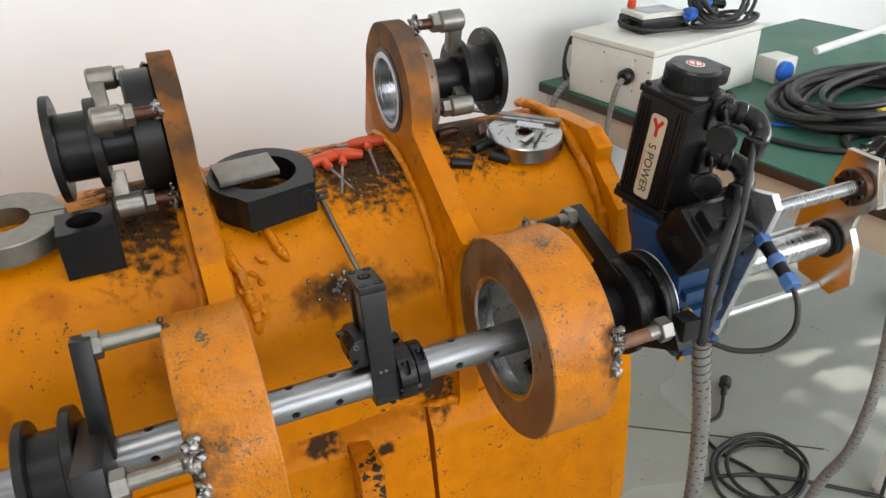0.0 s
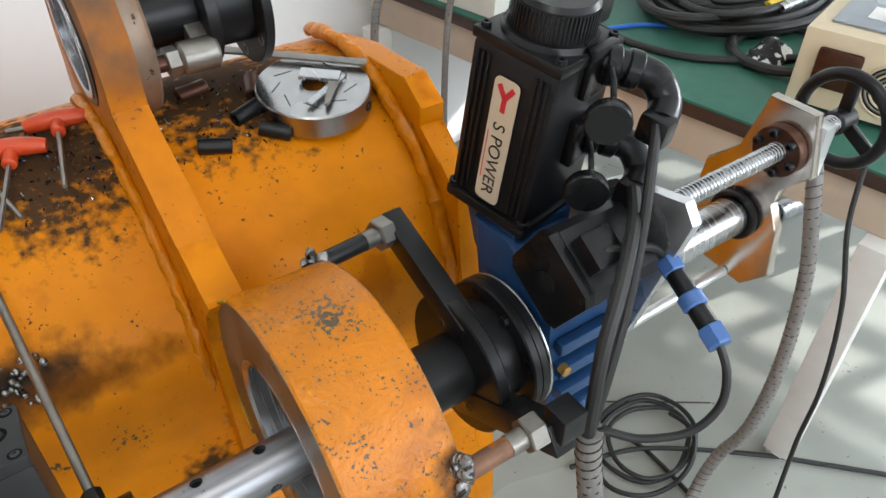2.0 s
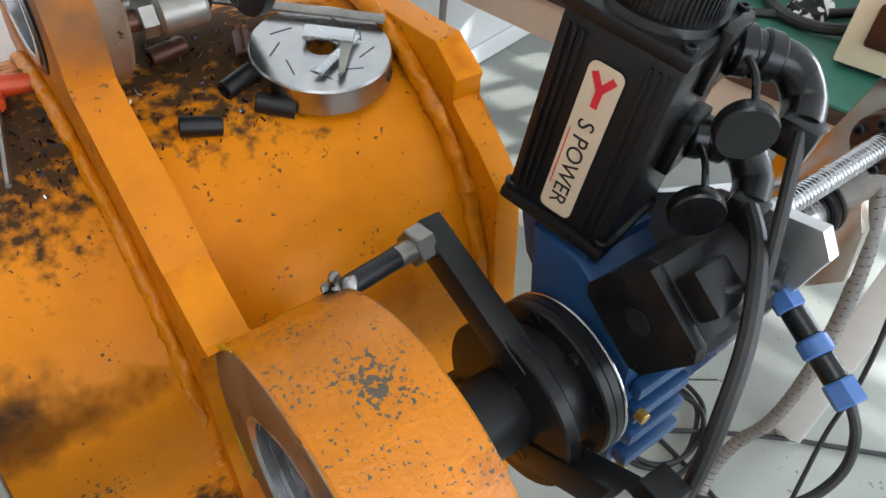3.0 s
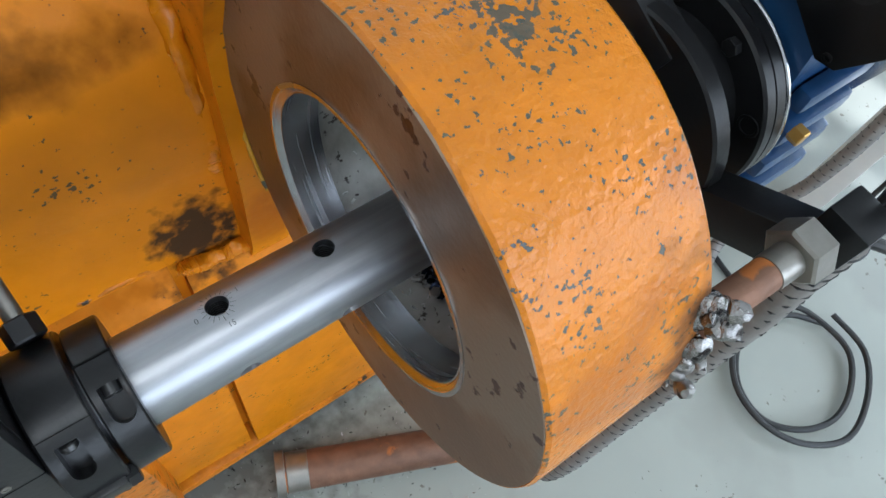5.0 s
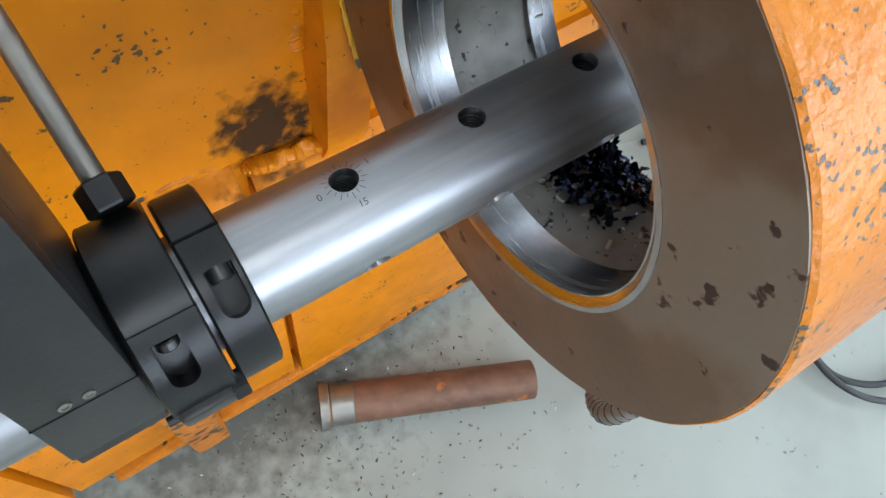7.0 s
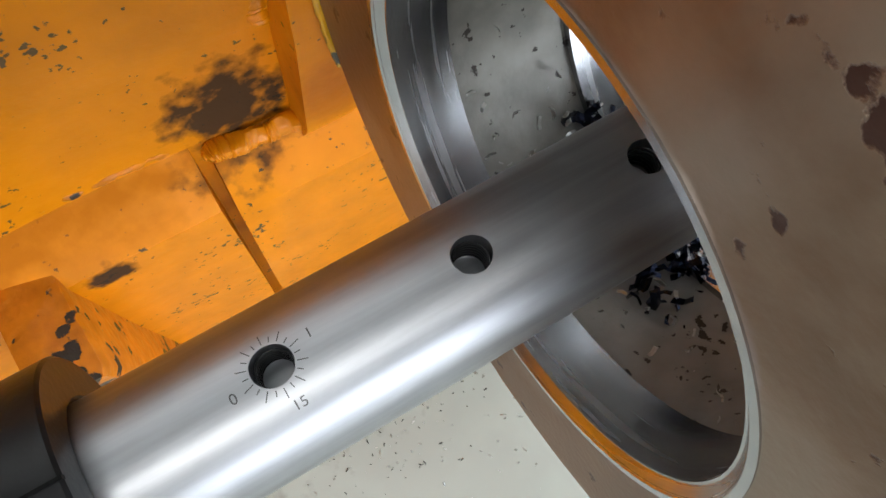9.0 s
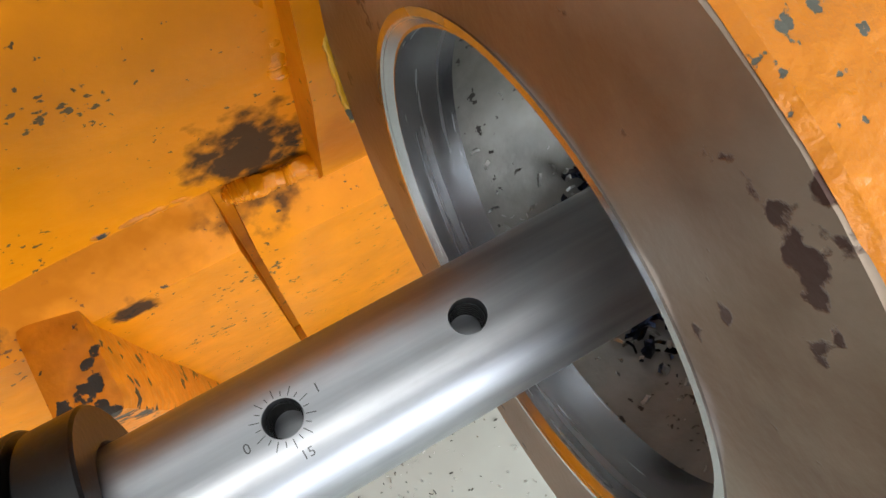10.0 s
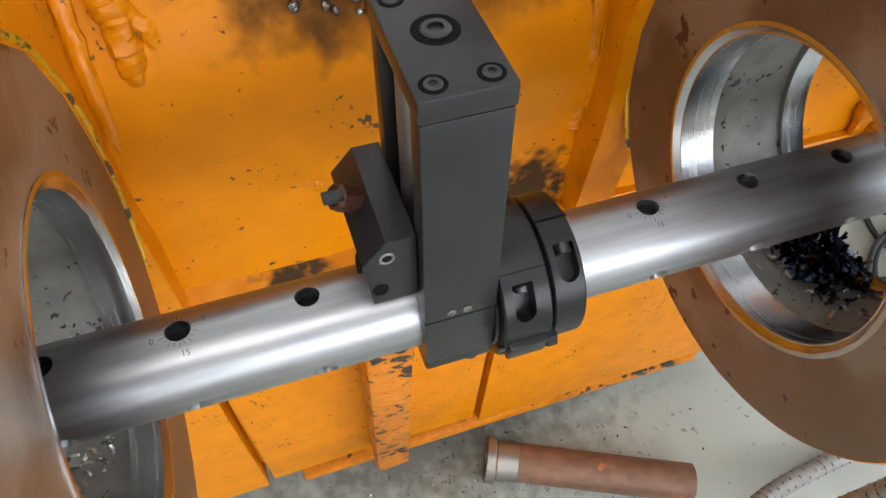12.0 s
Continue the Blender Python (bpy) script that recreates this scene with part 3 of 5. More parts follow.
part("ledge_weld", bead([(-0.30, 0.186, -0.240), (-0.22, 0.184, -0.238), (-0.14, 0.185, -0.240), (-0.06, 0.184, -0.239), (0.002, 0.182, -0.242)], 0.0045, 26, 0.5), RUSTY_PAINT, weldment)
part("ledge_weld", bead([(0.010, 0.172, -0.250), (0.035, 0.170, -0.254), (0.075, 0.168, -0.257), (0.115, 0.166, -0.260)], 0.0075, 27, 0.5), ORANGE_WELD, weldment)
part("broken_rib", rough(span(-0.155, -0.108, 0.075, 0.16, -0.72, -0.27, 0.008), 0.006, 35, 7), RUSTY_PAINT, weldment)
part("foot_edge", rough(span(-0.26, 0.40, 0.108, 0.15, -0.775, -0.755, 0.006), 0.005, 25, 8), RUSTY_PAINT, weldment)

# welded studs of the clamping arms, still dirty
def tube_z(y):
    return TZ + TRZ / TR * math.sqrt(max(0.0, TR * TR - (y - TY) ** 2))


rng = random.Random(5)


def on_tube(x, ang, lift=0.0):
    return (x, TY + (TR + lift) * math.cos(ang), TZ + (TRZ + lift) * math.sin(ang))


# burnt spatter mark
for k in range(26):
    a = radians(150 + rng.uniform(-5, 5))
    p = on_tube(-0.115 + rng.gauss(0, 0.022), a, 0.001)
    spat = bmesh.new()
    bmesh.ops.create_icosphere(spat, subdivisions=2, radius=rng.uniform(0.0025, 0.005), matrix=Matrix.Translation(p))
    part("spatter_bead", rough(spat, 0.0012, 180, k), WELD, weldment)
# ---------------------------------------------------------------- boring bar with its tapped cross holes
BAR = B @ Matrix.Translation((0, -0.0025, 0.001))
bar = thing("boring_bar", "long ground steel boring bar with cross holes through both bosses", "boring bar", BAR)
BR = 0.0262
bar_bm = lathe([(-0.96, 0), (-0.95, BR - 0.001), (-0.949, BR), (0.439, BR), (0.44, BR - 0.001), (0.44, 0)], 96, close=False)
cut = bmesh.new()
HA, HB = radians(79), radians(186)
for k in range(-7, 5):
    for ang in (HA, HB):
        d = Vector((0, math.cos(ang), math.sin(ang)))
        p = Vector((0.065 * k + 0.001, 0, 0))
        lathe([(0, 0), (0, 0.0062), (0.0185, 0.0062), (0.030, 0.0120), (0.030, 0)], 24, along(p + d * 0.007, p + d * 0.05), cut, close=False)
part("shaft", cut_round(bar_bm, cut), BAR_STEEL, bar)
for k in range(-7, 5):
    for ang in (HA, HB):
        d = Vector((0, math.cos(ang), math.sin(ang)))
        p = Vector((0.065 * k + 0.001, 0, 0))
        bm = bmesh.new()
        for j in range(6):
            q = p + d * (0.010 + 0.002 * j)
            tube_of(q, q + d * 0.0009, 0.00615, 0.0054, 18, bm, 0.0002)
        part("hole_thread", bm, BLACK, bar)


def dial_marks(k):
    """Engraved ticks round a hole, with their figures."""
    bm = bmesh.new()
    for j in range(20):
        a = 2 * math.pi * j / 20
        r0, r1 = 0.0070, 0.0088 + 0.0014 * (j % 2)
        u0, u1 = Vector((math.cos(a), math.sin(a))) * r0, Vector((math.cos(a), math.sin(a))) * r1
        w = Vector((-math.sin(a), math.cos(a))) * 0.00016
        vs = []
        for u in (u0 - w, u1 - w, u1 + w, u0 + w):
            ang = HA + u.y / BR
            vs.append(bm.verts.new((0.065 * k + 0.001 + u.x, (BR + 0.00006) * math.cos(ang), (BR + 0.00006) * math.sin(ang))))
        bm.faces.new(vs)
    part("dial_ticks", bm, ENGRAVE, bar, "engraved dial ticks", smooth=False)
    for word, dx, da in (("0", -0.0130, -0.12), ("1", 0.0130, 0.12), ("15", 0.002, -0.50)):
        ang = HA - da
        n = Vector((0, math.cos(ang), math.sin(ang)))
        m = Matrix((Vector((1, 0, 0)), n.cross(Vector((1, 0, 0))), n)).transposed().to_4x4()
        m.translation = Vector((0.065 * k + 0.001 + dx, 0, 0)) + n * (BR + 0.00003)
        text_on("dial_figure", word, 0.0045, ENGRAVE, m, bar, 0.00002)


dial_marks(0), dial_marks(-4)

# ---------------------------------------------------------------- tool slide on the bar
slide = thing("boring_tool_slide", "dark grey steel tool slide with cutter, clamped on the boring bar", "boring tool", B @ pose(0, 0, 0, -9, 0, 0))
TX0, TX1 = -0.1410, -0.1025
bm = bmesh.new()
span(TX0, TX1, -0.0345, -0.022, -0.018, 0.1550, 0.0012, bm)
span(TX0 + 0.013, TX1, -0.0225, 0.026, 0.0221, 0.1550, 0.0, bm)
span(TX0, TX1, 0.0255, 0.036, 0.022, 0.1550, 0.0012, bm)
span(TX0 + 0.0003, TX1 - 0.0003, -0.0225, 0.026, 0.0222, 0.045, 0.0, bm)
part("slide_body", bm, HOLDER, slide)
part("top_cap", span(TX0 - 0.0006, TX1 + 0.0006, -0.0350, 0.0366, 0.1556, 0.167, 0.0012), HOLDER, slide)
part("base_cap", prism([(-0.0335, -0.0185), (-0.0335, -0.026), (-0.029, -0.032), (0.012, -0.032), (0.016, -0.026), (0.016, -0.0185)], TX0 + 0.0008, TX1 - 0.0008, bevel=0.001), HOLDER, slide)
part("base_screw", rod((-0.112, -0.024, -0.0315), (-0.112, -0.024, -0.037), 0.0055, 20, bevel=0.001), BLACK, slide)
part("joint_line", span(TX0 - 0.0001, TX1 + 0.0001, -0.0347, -0.030, 0.0214, 0.0219), VOID, slide)
part("feed_screw", rod((-0.134, 0.002, 0.045), (-0.134, 0.002, 0.1552), 0.006, 20), DULL_STEEL, slide)
for x, y in ((TX0 + 0.008, -0.027), (TX1 - 0.008, -0.027), (TX0 + 0.008, 0.029), (TX1 - 0.008, 0.029)):
    # The black ring stands proud; its colour gives the shade of a recess.
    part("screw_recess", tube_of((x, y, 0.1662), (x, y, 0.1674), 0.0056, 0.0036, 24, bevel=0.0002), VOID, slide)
    socket_screw("cap_screw", (x, y, 0.1652), (0, 0, 1), 0.0038, 0.0026, slide, SCREW)
part("screw_recess", tube_of((-0.122, 0.004, 0.1662), (-0.122, 0.004, 0.1675), 0.0100, 0.0066, 30, bevel=0.0003), VOID, slide)
socket_screw("adjusting_screw", (-0.122, 0.004, 0.164), (0, 0, 1), 0.0066, 0.0044, slide, SCREW)
for x in (-0.127, -0.1185):
    socket_screw("set_screw", (x, -0.0343, 0.0268), (0, -1, 0), 0.0024, 0.0008, slide, DULL_STEEL)
# the cutter head: its upper outer edge is cut away at a slant
HEAD = Matrix(((0, 1, 0, 0), (1, 0, 0, 0), (0, 0, 1, 0), (0, 0, 0, 1)))
head = part("cutter_head", prism([(-0.1415, 0.039), (-0.1640, 0.039), (-0.1675, 0.070), (-0.1555, 0.0836), (-0.1415, 0.0836)], -0.026, 0.038, HEAD, bevel=0.0009), HOLDER, slide)
for z, mt in ((0.0728, DULL_STEEL), (0.0500, VOID)):
    x = -0.1557 if z > 0.06 else -0.1600
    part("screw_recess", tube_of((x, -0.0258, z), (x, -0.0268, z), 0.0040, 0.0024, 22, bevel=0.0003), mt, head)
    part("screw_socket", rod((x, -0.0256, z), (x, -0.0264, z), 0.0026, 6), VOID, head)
# A black disc on the surface, coloured as the shade inside a hole.
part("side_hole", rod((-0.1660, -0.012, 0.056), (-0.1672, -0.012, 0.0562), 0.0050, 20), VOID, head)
part("cutting_bit", rod((-0.158, 0.010, 0.076), (-0.1715, 0.006, 0.0865), 0.0072, 8, bevel=0.002), BROWN_METAL, head, "brown heat-tinted cutting bit")
part("bit_tip", box((-0.1720, 0.0035, 0.0890), (0.010, 0.0065, 0.0030), pose(0, 0, 0), 0.0008), SCREW, head, "small grey carbide tip")

clamp = thing("clamp_ring", "black split clamping ring with screws on the boring bar", "clamp", BAR)
CR = 0.0405


def radial(x, a, r):
    """A frame on the ring: z outwards, x along the bar, y round it."""
    n = Vector((0, math.cos(radians(a)), math.sin(radians(a))))
    m = Matrix((Vector((1, 0, 0)), n.cross(Vector((1, 0, 0))), n)).transposed().to_4x4()
    m.translation = Vector((x, 0, 0)) + n * r
    return m


def pocket(x, a, w, n, deep, bm=None):
    """A cutter for a screw pocket: square at one end, round at the other, w wide and n long round the ring."""
    m = radial(x, a, CR - deep)
    pts = [(-w / 2, n / 2), (w / 2, n / 2)] + [(w / 2 * math.cos(k), -n / 2 + w / 2 - w / 2 * math.sin(k)) for k in (math.pi * j / 10 for j in range(11))]
    return prism(pts, 0, deep + 0.02, m @ Matrix(((0, 1, 0, 0), (0, 0, 1, 0), (1, 0, 0, 0), (0, 0, 0, 1))), bm)


part("ring_body", cut_round(tube_of((-0.1005, 0, 0), (-0.0735, 0, 0), CR + 0.003, BR + 0.0004, 72), pocket(-0.0885, 139, 0.0115, 0.022, 0.0075)), BLACK, clamp)
part("spacer", tube_of((-0.1025, 0, 0), (-0.1005, 0, 0), CR - 0.004, BR + 0.0004, 60), BLACK, clamp)
part("ring_ear", box((-0.0005, 0, -0.002), (0.0225, 0.0165, 0.014), radial(-0.0870, 184, CR + 0.001), 0.0016), BLACK, clamp)
part("pocket_screw", rod(radial(-0.0885, 139, CR - 0.0020) @ Vector((0, 0.010, 0)), radial(-0.0885, 139, CR - 0.0020) @ Vector((0, 0.0055, 0)), 0.0044, 20, bevel=0.0008), SCREW, clamp)
part("clamp_screw", hex_bar(radial(-0.0870, 184, CR + 0.0015) @ Vector((0.010, 0.001, 0)), radial(-0.0870, 184, CR + 0.0015) @ Vector((0.0165, 0.001, 0)), 0.0062), BLACK, clamp)
part("screw_tail", rod(radial(-0.0870, 184, CR + 0.0015) @ Vector((-0.011, 0.001, 0)), radial(-0.0870, 184, CR + 0.0015) @ Vector((-0.0165, 0.001, 0)), 0.0022, 14), BLACK, clamp)
part("split_line", box((0, 0, 0), (0.0272, 0.0006, 0.0012), radial(-0.0870, 116, CR + 0.0028)), VOID, clamp)
collar = thing("shaft_collar", "black split shaft collar with socket screws on the boring bar", "collar", BAR)
pockets = bmesh.new()
for a in (119, 300):
    pocket(-0.0612, a, 0.0112, 0.021, 0.0085, pockets)
part("collar_body", cut_round(tube_of((-0.0715, 0, 0), (-0.0530, 0, 0), CR + 0.0008, BR + 0.0004, 72), pockets), BLACK, collar)
for a in (119, 300):
    m = radial(-0.0612, a, CR - 0.0034)
    part("socket_screw", lathe([(0, 0.0046), (0.0055, 0.0046), (0.006, 0.004), (0.006, 0.0026), (0.003, 0.0024), (0.003, 0)], 20, along(m @ Vector((0, 0.0102, 0.0)), m @ Vector((0, 0.003, 0.0015))), close=False), SCREW, collar)
part("split_gap", box((0, 0, 0), (0.0187, 0.0011, 0.0022), radial(-0.06225, 83, CR + 0.0002)), VOID, collar)

handle = thing("clamp_handle_rod", "dull steel threaded rod screwed into the clamping ring", "rod", B)
part("rod", rod((-0.083, 0.030, 0.036), (-0.101, 0.362, 0.146), 0.0049, 18, bevel=0.001), DULL_STEEL, handle)
part("nut", hex_bar((-0.083, 0.0290, 0.0345), (-0.0837, 0.041, 0.0385), 0.0096), BLACK, handle)

# ---------------------------------------------------------------- bearing support and clamping arms of the drive end
support = thing("bearing_support", "black steel bearing flange with clamping arms round the boring bar", "bearing", B)
for name, prof in (("front_flange", [(0.302, 0.033), (0.302, 0.084), (0.304, 0.086), (0.316, 0.086), (0.318, 0.084), (0.318, 0.033)]),
                   ("hub", [(0.318, 0.033), (0.318, 0.062), (0.352, 0.062), (0.352, 0.033)]),
                   ("rear_flange", [(0.352, 0.033), (0.352, 0.083), (0.354, 0.085), (0.362, 0.085), (0.3625, 0.083), (0.3630, 0.083), (0.3635, 0.085), (0.372, 0.085), (0.374, 0.083), (0.374, 0.033)]),
                   ("sleeve", [(0.235, 0.0312), (0.235, 0.040), (0.302, 0.040), (0.302, 0.0312)])):
    part(name, lathe(prof, 72), BLACK, support)
part("bright_band", tube_of((0.3745, 0, 0), (0.378, 0, 0), 0.085, 0.04, 72), STEEL, support, "bright steel ring")
for k in range(8):
    a = radians(22 + 45 * k)
    p = Vector((0.352, 0.073 * math.cos(a), 0.073 * math.sin(a)))
    if k % 2:
        part("flange_hole", tube_of(p - Vector((0.0008, 0, 0)), p + Vector((0.002, 0, 0)), 0.0085, 0.0062, 22, bevel=0.0003), PLASTIC, support)
    else:
        part("flange_bolt", hex_bar(p - Vector((0.006, 0, 0)), p, 0.0065), BLACK, support)


def arm(a, b, w, h, side):
    """A flat clamping arm from a to b, w wide along x and h deep."""
    a, b = Vector(a), Vector(b)
    d = (b - a).normalized()
    x = Vector((1, 0, 0))
    x = (x - d * x.dot(d)).normalized()
    m = Matrix((d, x, d.cross(x))).transposed().to_4x4()
    m.translation = (a + b) / 2
    return box((0, 0, 0), ((b - a).length, w, h), m, 0.002)


part("upper_arm", arm((0.313, 0.152, 0.113), (0.313, -0.012, 0.056), 0.026, 0.034, 1), BLACK, support)
part("lower_arm", arm((0.312, 0.0, -0.055), (0.316, -0.165, 0.040), 0.028, 0.036, 1), BLACK, support)
part("rear_arm", arm((0.305, 0.02, -0.02), (0.310, 0.085, -0.075), 0.026, 0.034, 1), BLACK, support)
for at, ax in (((0.2920, 0.012, 0.066), (-1, 0, 0)), ((0.297, -0.035, -0.034), (-1, 0, 0))):
    part("screw_pocket", tube_of(Vector(at), Vector(at) + Vector((-0.001, 0, 0)), 0.0075, 0.005, 22, bevel=0.0002), PLASTIC, support)


def stud(name, a, b, thing_ob, mat=RUST):
    """A welded stud from a to b along the bar with a nut and thread at its far end."""
    a, b = Vector(a), Vector(b)
    d = (b - a).normalized()
    s = part(name, rod(a, b, 0.0105, 24), mat, thing_ob)
    part("thread", rod(b - d * 0.022, b - d * 0.002, 0.0112, 24), DULL_STEEL, s)
    part("nut", hex_bar(b - d * 0.004, b + d * 0.016, 0.0195), DULL_STEEL, s)
    return s


def blob(name, c, r, seed, n=9, mat=WELD, parent=weldment):
    bm = bmesh.new()
    g = random.Random(seed)
    for _ in range(n * 3):
        p = Vector(c) + Vector((g.gauss(0, 0.28), g.gauss(0, 0.32), g.gauss(0, 0.62))) * r
        bmesh.ops.create_icosphere(bm, subdivisions=2, radius=r * g.uniform(0.28, 0.5), matrix=Matrix.Translation(p))
    return part(name, rough(rough(bm, r * 0.3, 0.9 / r, seed), r * 0.10, 4 / r, seed), mat, parent, "lumpy fresh weld")


stud("stud", (0.195, 0.118, 0.120), (0.286, 0.132, 0.113), support, HOLDER)
stud("stud", (0.196, -0.150, 0.055), (0.278, -0.152, 0.058), support)
part("end_block", box((0.322, -0.158, 0.056), (0.030, 0.030, 0.036), pose(0, 0, 0, 0, 0, 0), 0.002), BLACK, support)
blob("stud_weld", (0.200, 0.120, 0.122), 0.014, 3)
blob("stud_weld", (0.198, -0.150, 0.060), 0.016, 4, 12)
blob("stud_weld", (0.194, -0.160, 0.020), 0.013, 5, 9)

# the same support on the free end
tail = thing("tail_bearing_support", "black steel spool bearing with clamping arms at the bar's free end", "bearing", B)
for name, prof in (("outer_flange", [(-0.612, 0.033), (-0.612, 0.078), (-0.610, 0.080), (-0.600, 0.080), (-0.598, 0.078), (-0.598, 0.033)]),
                   ("hub", [(-0.598, 0.033), (-0.598, 0.060), (-0.556, 0.060), (-0.556, 0.033)]),
                   ("inner_flange", [(-0.556, 0.033), (-0.556, 0.082), (-0.554, 0.084), (-0.542, 0.084), (-0.540, 0.082), (-0.540, 0.033)])):
    part(name, lathe(prof, 64), BLACK, tail)
part("upper_arm", arm((-0.502, 0.03, 0.180), (-0.510, -0.020, 0.020), 0.026, 0.036, 1), BLACK, tail)
part("lower_arm", arm((-0.520, 0.03, 0.01), (-0.516, -0.150, 0.070), 0.036, 0.075, 1), HOLDER, tail)
stud("stud", (-0.405, 0.03, 0.163), (-0.484, 0.03, 0.163), tail, DULL_STEEL)
stud("stud", (-0.405, -0.140, 0.075), (-0.480, -0.140, 0.075), tail, DULL_STEEL)
blob("stud_weld", (-0.402, 0.03, 0.160), 0.010, 6, 7, BROWN_METAL)
blob("stud_weld", (-0.400, -0.142, 0.090), 0.017, 7, 12)
blob("stud_weld", (-0.398, -0.160, 0.040), 0.013, 8, 9)


# ---------------------------------------------------------------- spools left on the lifting eyes
def eye_spool(name, label, x_face, s, y, z, studs):
    """A flanged black spool on studs beside an eye; s is the side it stands on."""
    ob = thing(name, label, "bearing", B)
    X = lambda d: x_face + s * d  # noqa: E731
    m = Matrix.Translation((0, y, z))

    def ring(a, b, r, q, nm, mat=BLACK):
        lo, hi = sorted((X(a), X(b)))
        part(nm, lathe([(lo, q), (lo, r - 0.001), (lo + 0.001, r), (hi - 0.001, r), (hi, r - 0.001), (hi, q)], 56, m), mat, ob)

    ring(0.158, 0.171, 0.087, 0.035, "outer_flange")
    ring(0.100, 0.158, 0.056, 0.035, "hub")
    ring(0.094, 0.110, 0.074, 0.035, "inner_flange")
    ring(0.030, 0.094, 0.040, 0.028, "neck", BLACK)
    for k in range(6):
        a = radians(30 + 60 * k)
        p = Vector((X(0.1582), y + 0.074 * math.cos(a), z + 0.074 * math.sin(a)))
        part("bolt_hole", tube_of(p, p - Vector((s * 0.001, 0, 0)), 0.008, 0.0055, 20, bevel=0.0002), DULL_STEEL, ob)
    for dy, dz in studs:
        p = Vector((X(0.0), y + dy, z + dz))
        d = Vector((s, 0, 0))
        part("stud", rod(p, p + d * 0.045, 0.010, 22), BROWN_METAL, ob)
        part("nut", hex_bar(p + d * 0.036, p + d * 0.052, 0.018), DULL_STEEL, ob)
        part("sleeve_nut", rod(p + d * 0.052, p + d * 0.100, 0.020, 28, bevel=0.004), DULL_STEEL, ob, "grey steel sleeve nut")
        q, c = p + d * 0.085, Vector((X(0.085), y, z))
        inward = (c - q) * 0.52
        part("strap", arm(q, q + inward, 0.024, 0.026, 1), DULL_STEEL, ob)
        blob("stud_weld", p + d * 0.004, 0.013, int(100 * (y + dy + dz)), 9, WELD, ob)
    return ob


eye_spool("eye_spool_bearing", "black flanged spool bearing with grey clamping arms on a lifting eye", 0.125, 1, EY, EZ + 0.005, ((-0.066, -0.034), (-0.03, 0.118), (0.09, -0.09)))
eye_spool("eye_spool_bearing", "black flanged spool bearing with grey clamping arms on a lifting eye", -0.340, -1, EY - 0.035, EZ + 0.005, ((-0.075, 0.062), (-0.066, -0.090), (0.09, 0.08)))

# ---------------------------------------------------------------- drive head: gearbox, motors and feed unit
gear = thing("gearbox", "blue cast gearbox behind the black bearing flange", "gearbox", B)
part("housing", rough(prism([(-0.075, -0.085), (-0.062, 0.085), (0.018, 0.133), (0.080, 0.133), (0.055, 0.02), (0.06, -0.085)], 0.384, 0.474, bevel=0.006), 0.0006, 40), BLUE, gear)
for k, z in enumerate((-0.07, -0.035, 0.0, 0.035)):
    part("rib", span(0.39, 0.470, -0.092 + 0.004 * k, -0.066, z - 0.008, z + 0.012, 0.005), BLUE, gear)
for z in (-0.078, 0.02):
    part("oil_plug", hex_bar((0.388, -0.084, z), (0.388, -0.094, z), 0.007), material("brass", (0.55, 0.32, 0.08), 0.35, 0.9), gear, "small brass plug")
part("motor_seat", prism([(0.016, 0.128), (0.016, 0.144), (0.118, 0.144), (0.118, 0.128)], 0.392, 0.4755, bevel=0.003), BLUE, gear)
part("seat_rib", prism([(0.060, 0.05), (0.060, 0.130), (0.108, 0.130), (0.092, 0.08)], 0.395, 0.42, bevel=0.003), BLUE, gear)

MZ = Vector((0.065, -0.115, 0.99)).normalized()
MX = Vector((math.cos(radians(13)), math.sin(radians(13)), 0))
MX = (MX - MZ * MX.dot(MZ)).normalized()
MM = Matrix((MX, MZ.cross(MX), MZ)).transposed().to_4x4()
MM.translation = Vector((0.434, 0.071, 0.144))
motor = thing("servo_motor", "tall black servo motor with cream name plate and cable elbows", "motor", B @ MM)
MW = 0.052
part("base_flange", span(-0.056, 0.056, -0.056, 0.056, 0.0, 0.014, 0.004), BLACK, motor)
part("body", box((0, 0, 0.105), (2 * MW, 2 * MW, 0.182), I4, 0.006), BLACK, motor)
for y in (-0.043, -0.036, -0.029, 0.029, 0.036, 0.043):
    part("cooling_rib", span(-MW - 0.003, -MW + 0.0002, y - 0.0016, y + 0.0016, 0.022, 0.188, 0.0008), BLACK, motor)
part("head_plate", box((0, 0, 0.202), (2 * MW + 0.004, 2 * MW + 0.004, 0.012), I4, 0.003), BLACK, motor)
part("collar", lathe([(0.208, 0), (0.208, 0.050), (0.214, 0.048), (0.214, 0)], 48, pose(0, 0, 0, 0, -90, 0) @ pose(0, 0, 0), close=False), PLASTIC, motor)
cap_bm = lathe([(0.213, 0), (0.213, 0.044), (0.244, 0.042), (0.249, 0.038), (0.249, 0)], 48, pose(0, 0, 0, 0, -90, 0), close=False)
span(0.0, 0.060, -0.030, 0.030, 0.214, 0.244, 0.006, cap_bm)
capo = part("encoder_cap", cap_bm, PLASTIC, motor, "ribbed black plastic cap")
for k in range(40):
    a = radians(70 + 220 * k / 39)
    m = pose(0, 0, 0, 0, 0, math.degrees(a))
    part("grip_rib", box((0.0432, 0, 0.228), (0.0022, 0.0026, 0.028), m, 0.0008), PLASTIC, capo)
part("warning_sticker", lathe([(0.2495, 0), (0.2495, 0.0150), (0.2502, 0.0150), (0.2502, 0)], 32, pose(0, 0, 0, 0, -90, 0), close=False), WHITE, motor, "round white sticker with a red sign")
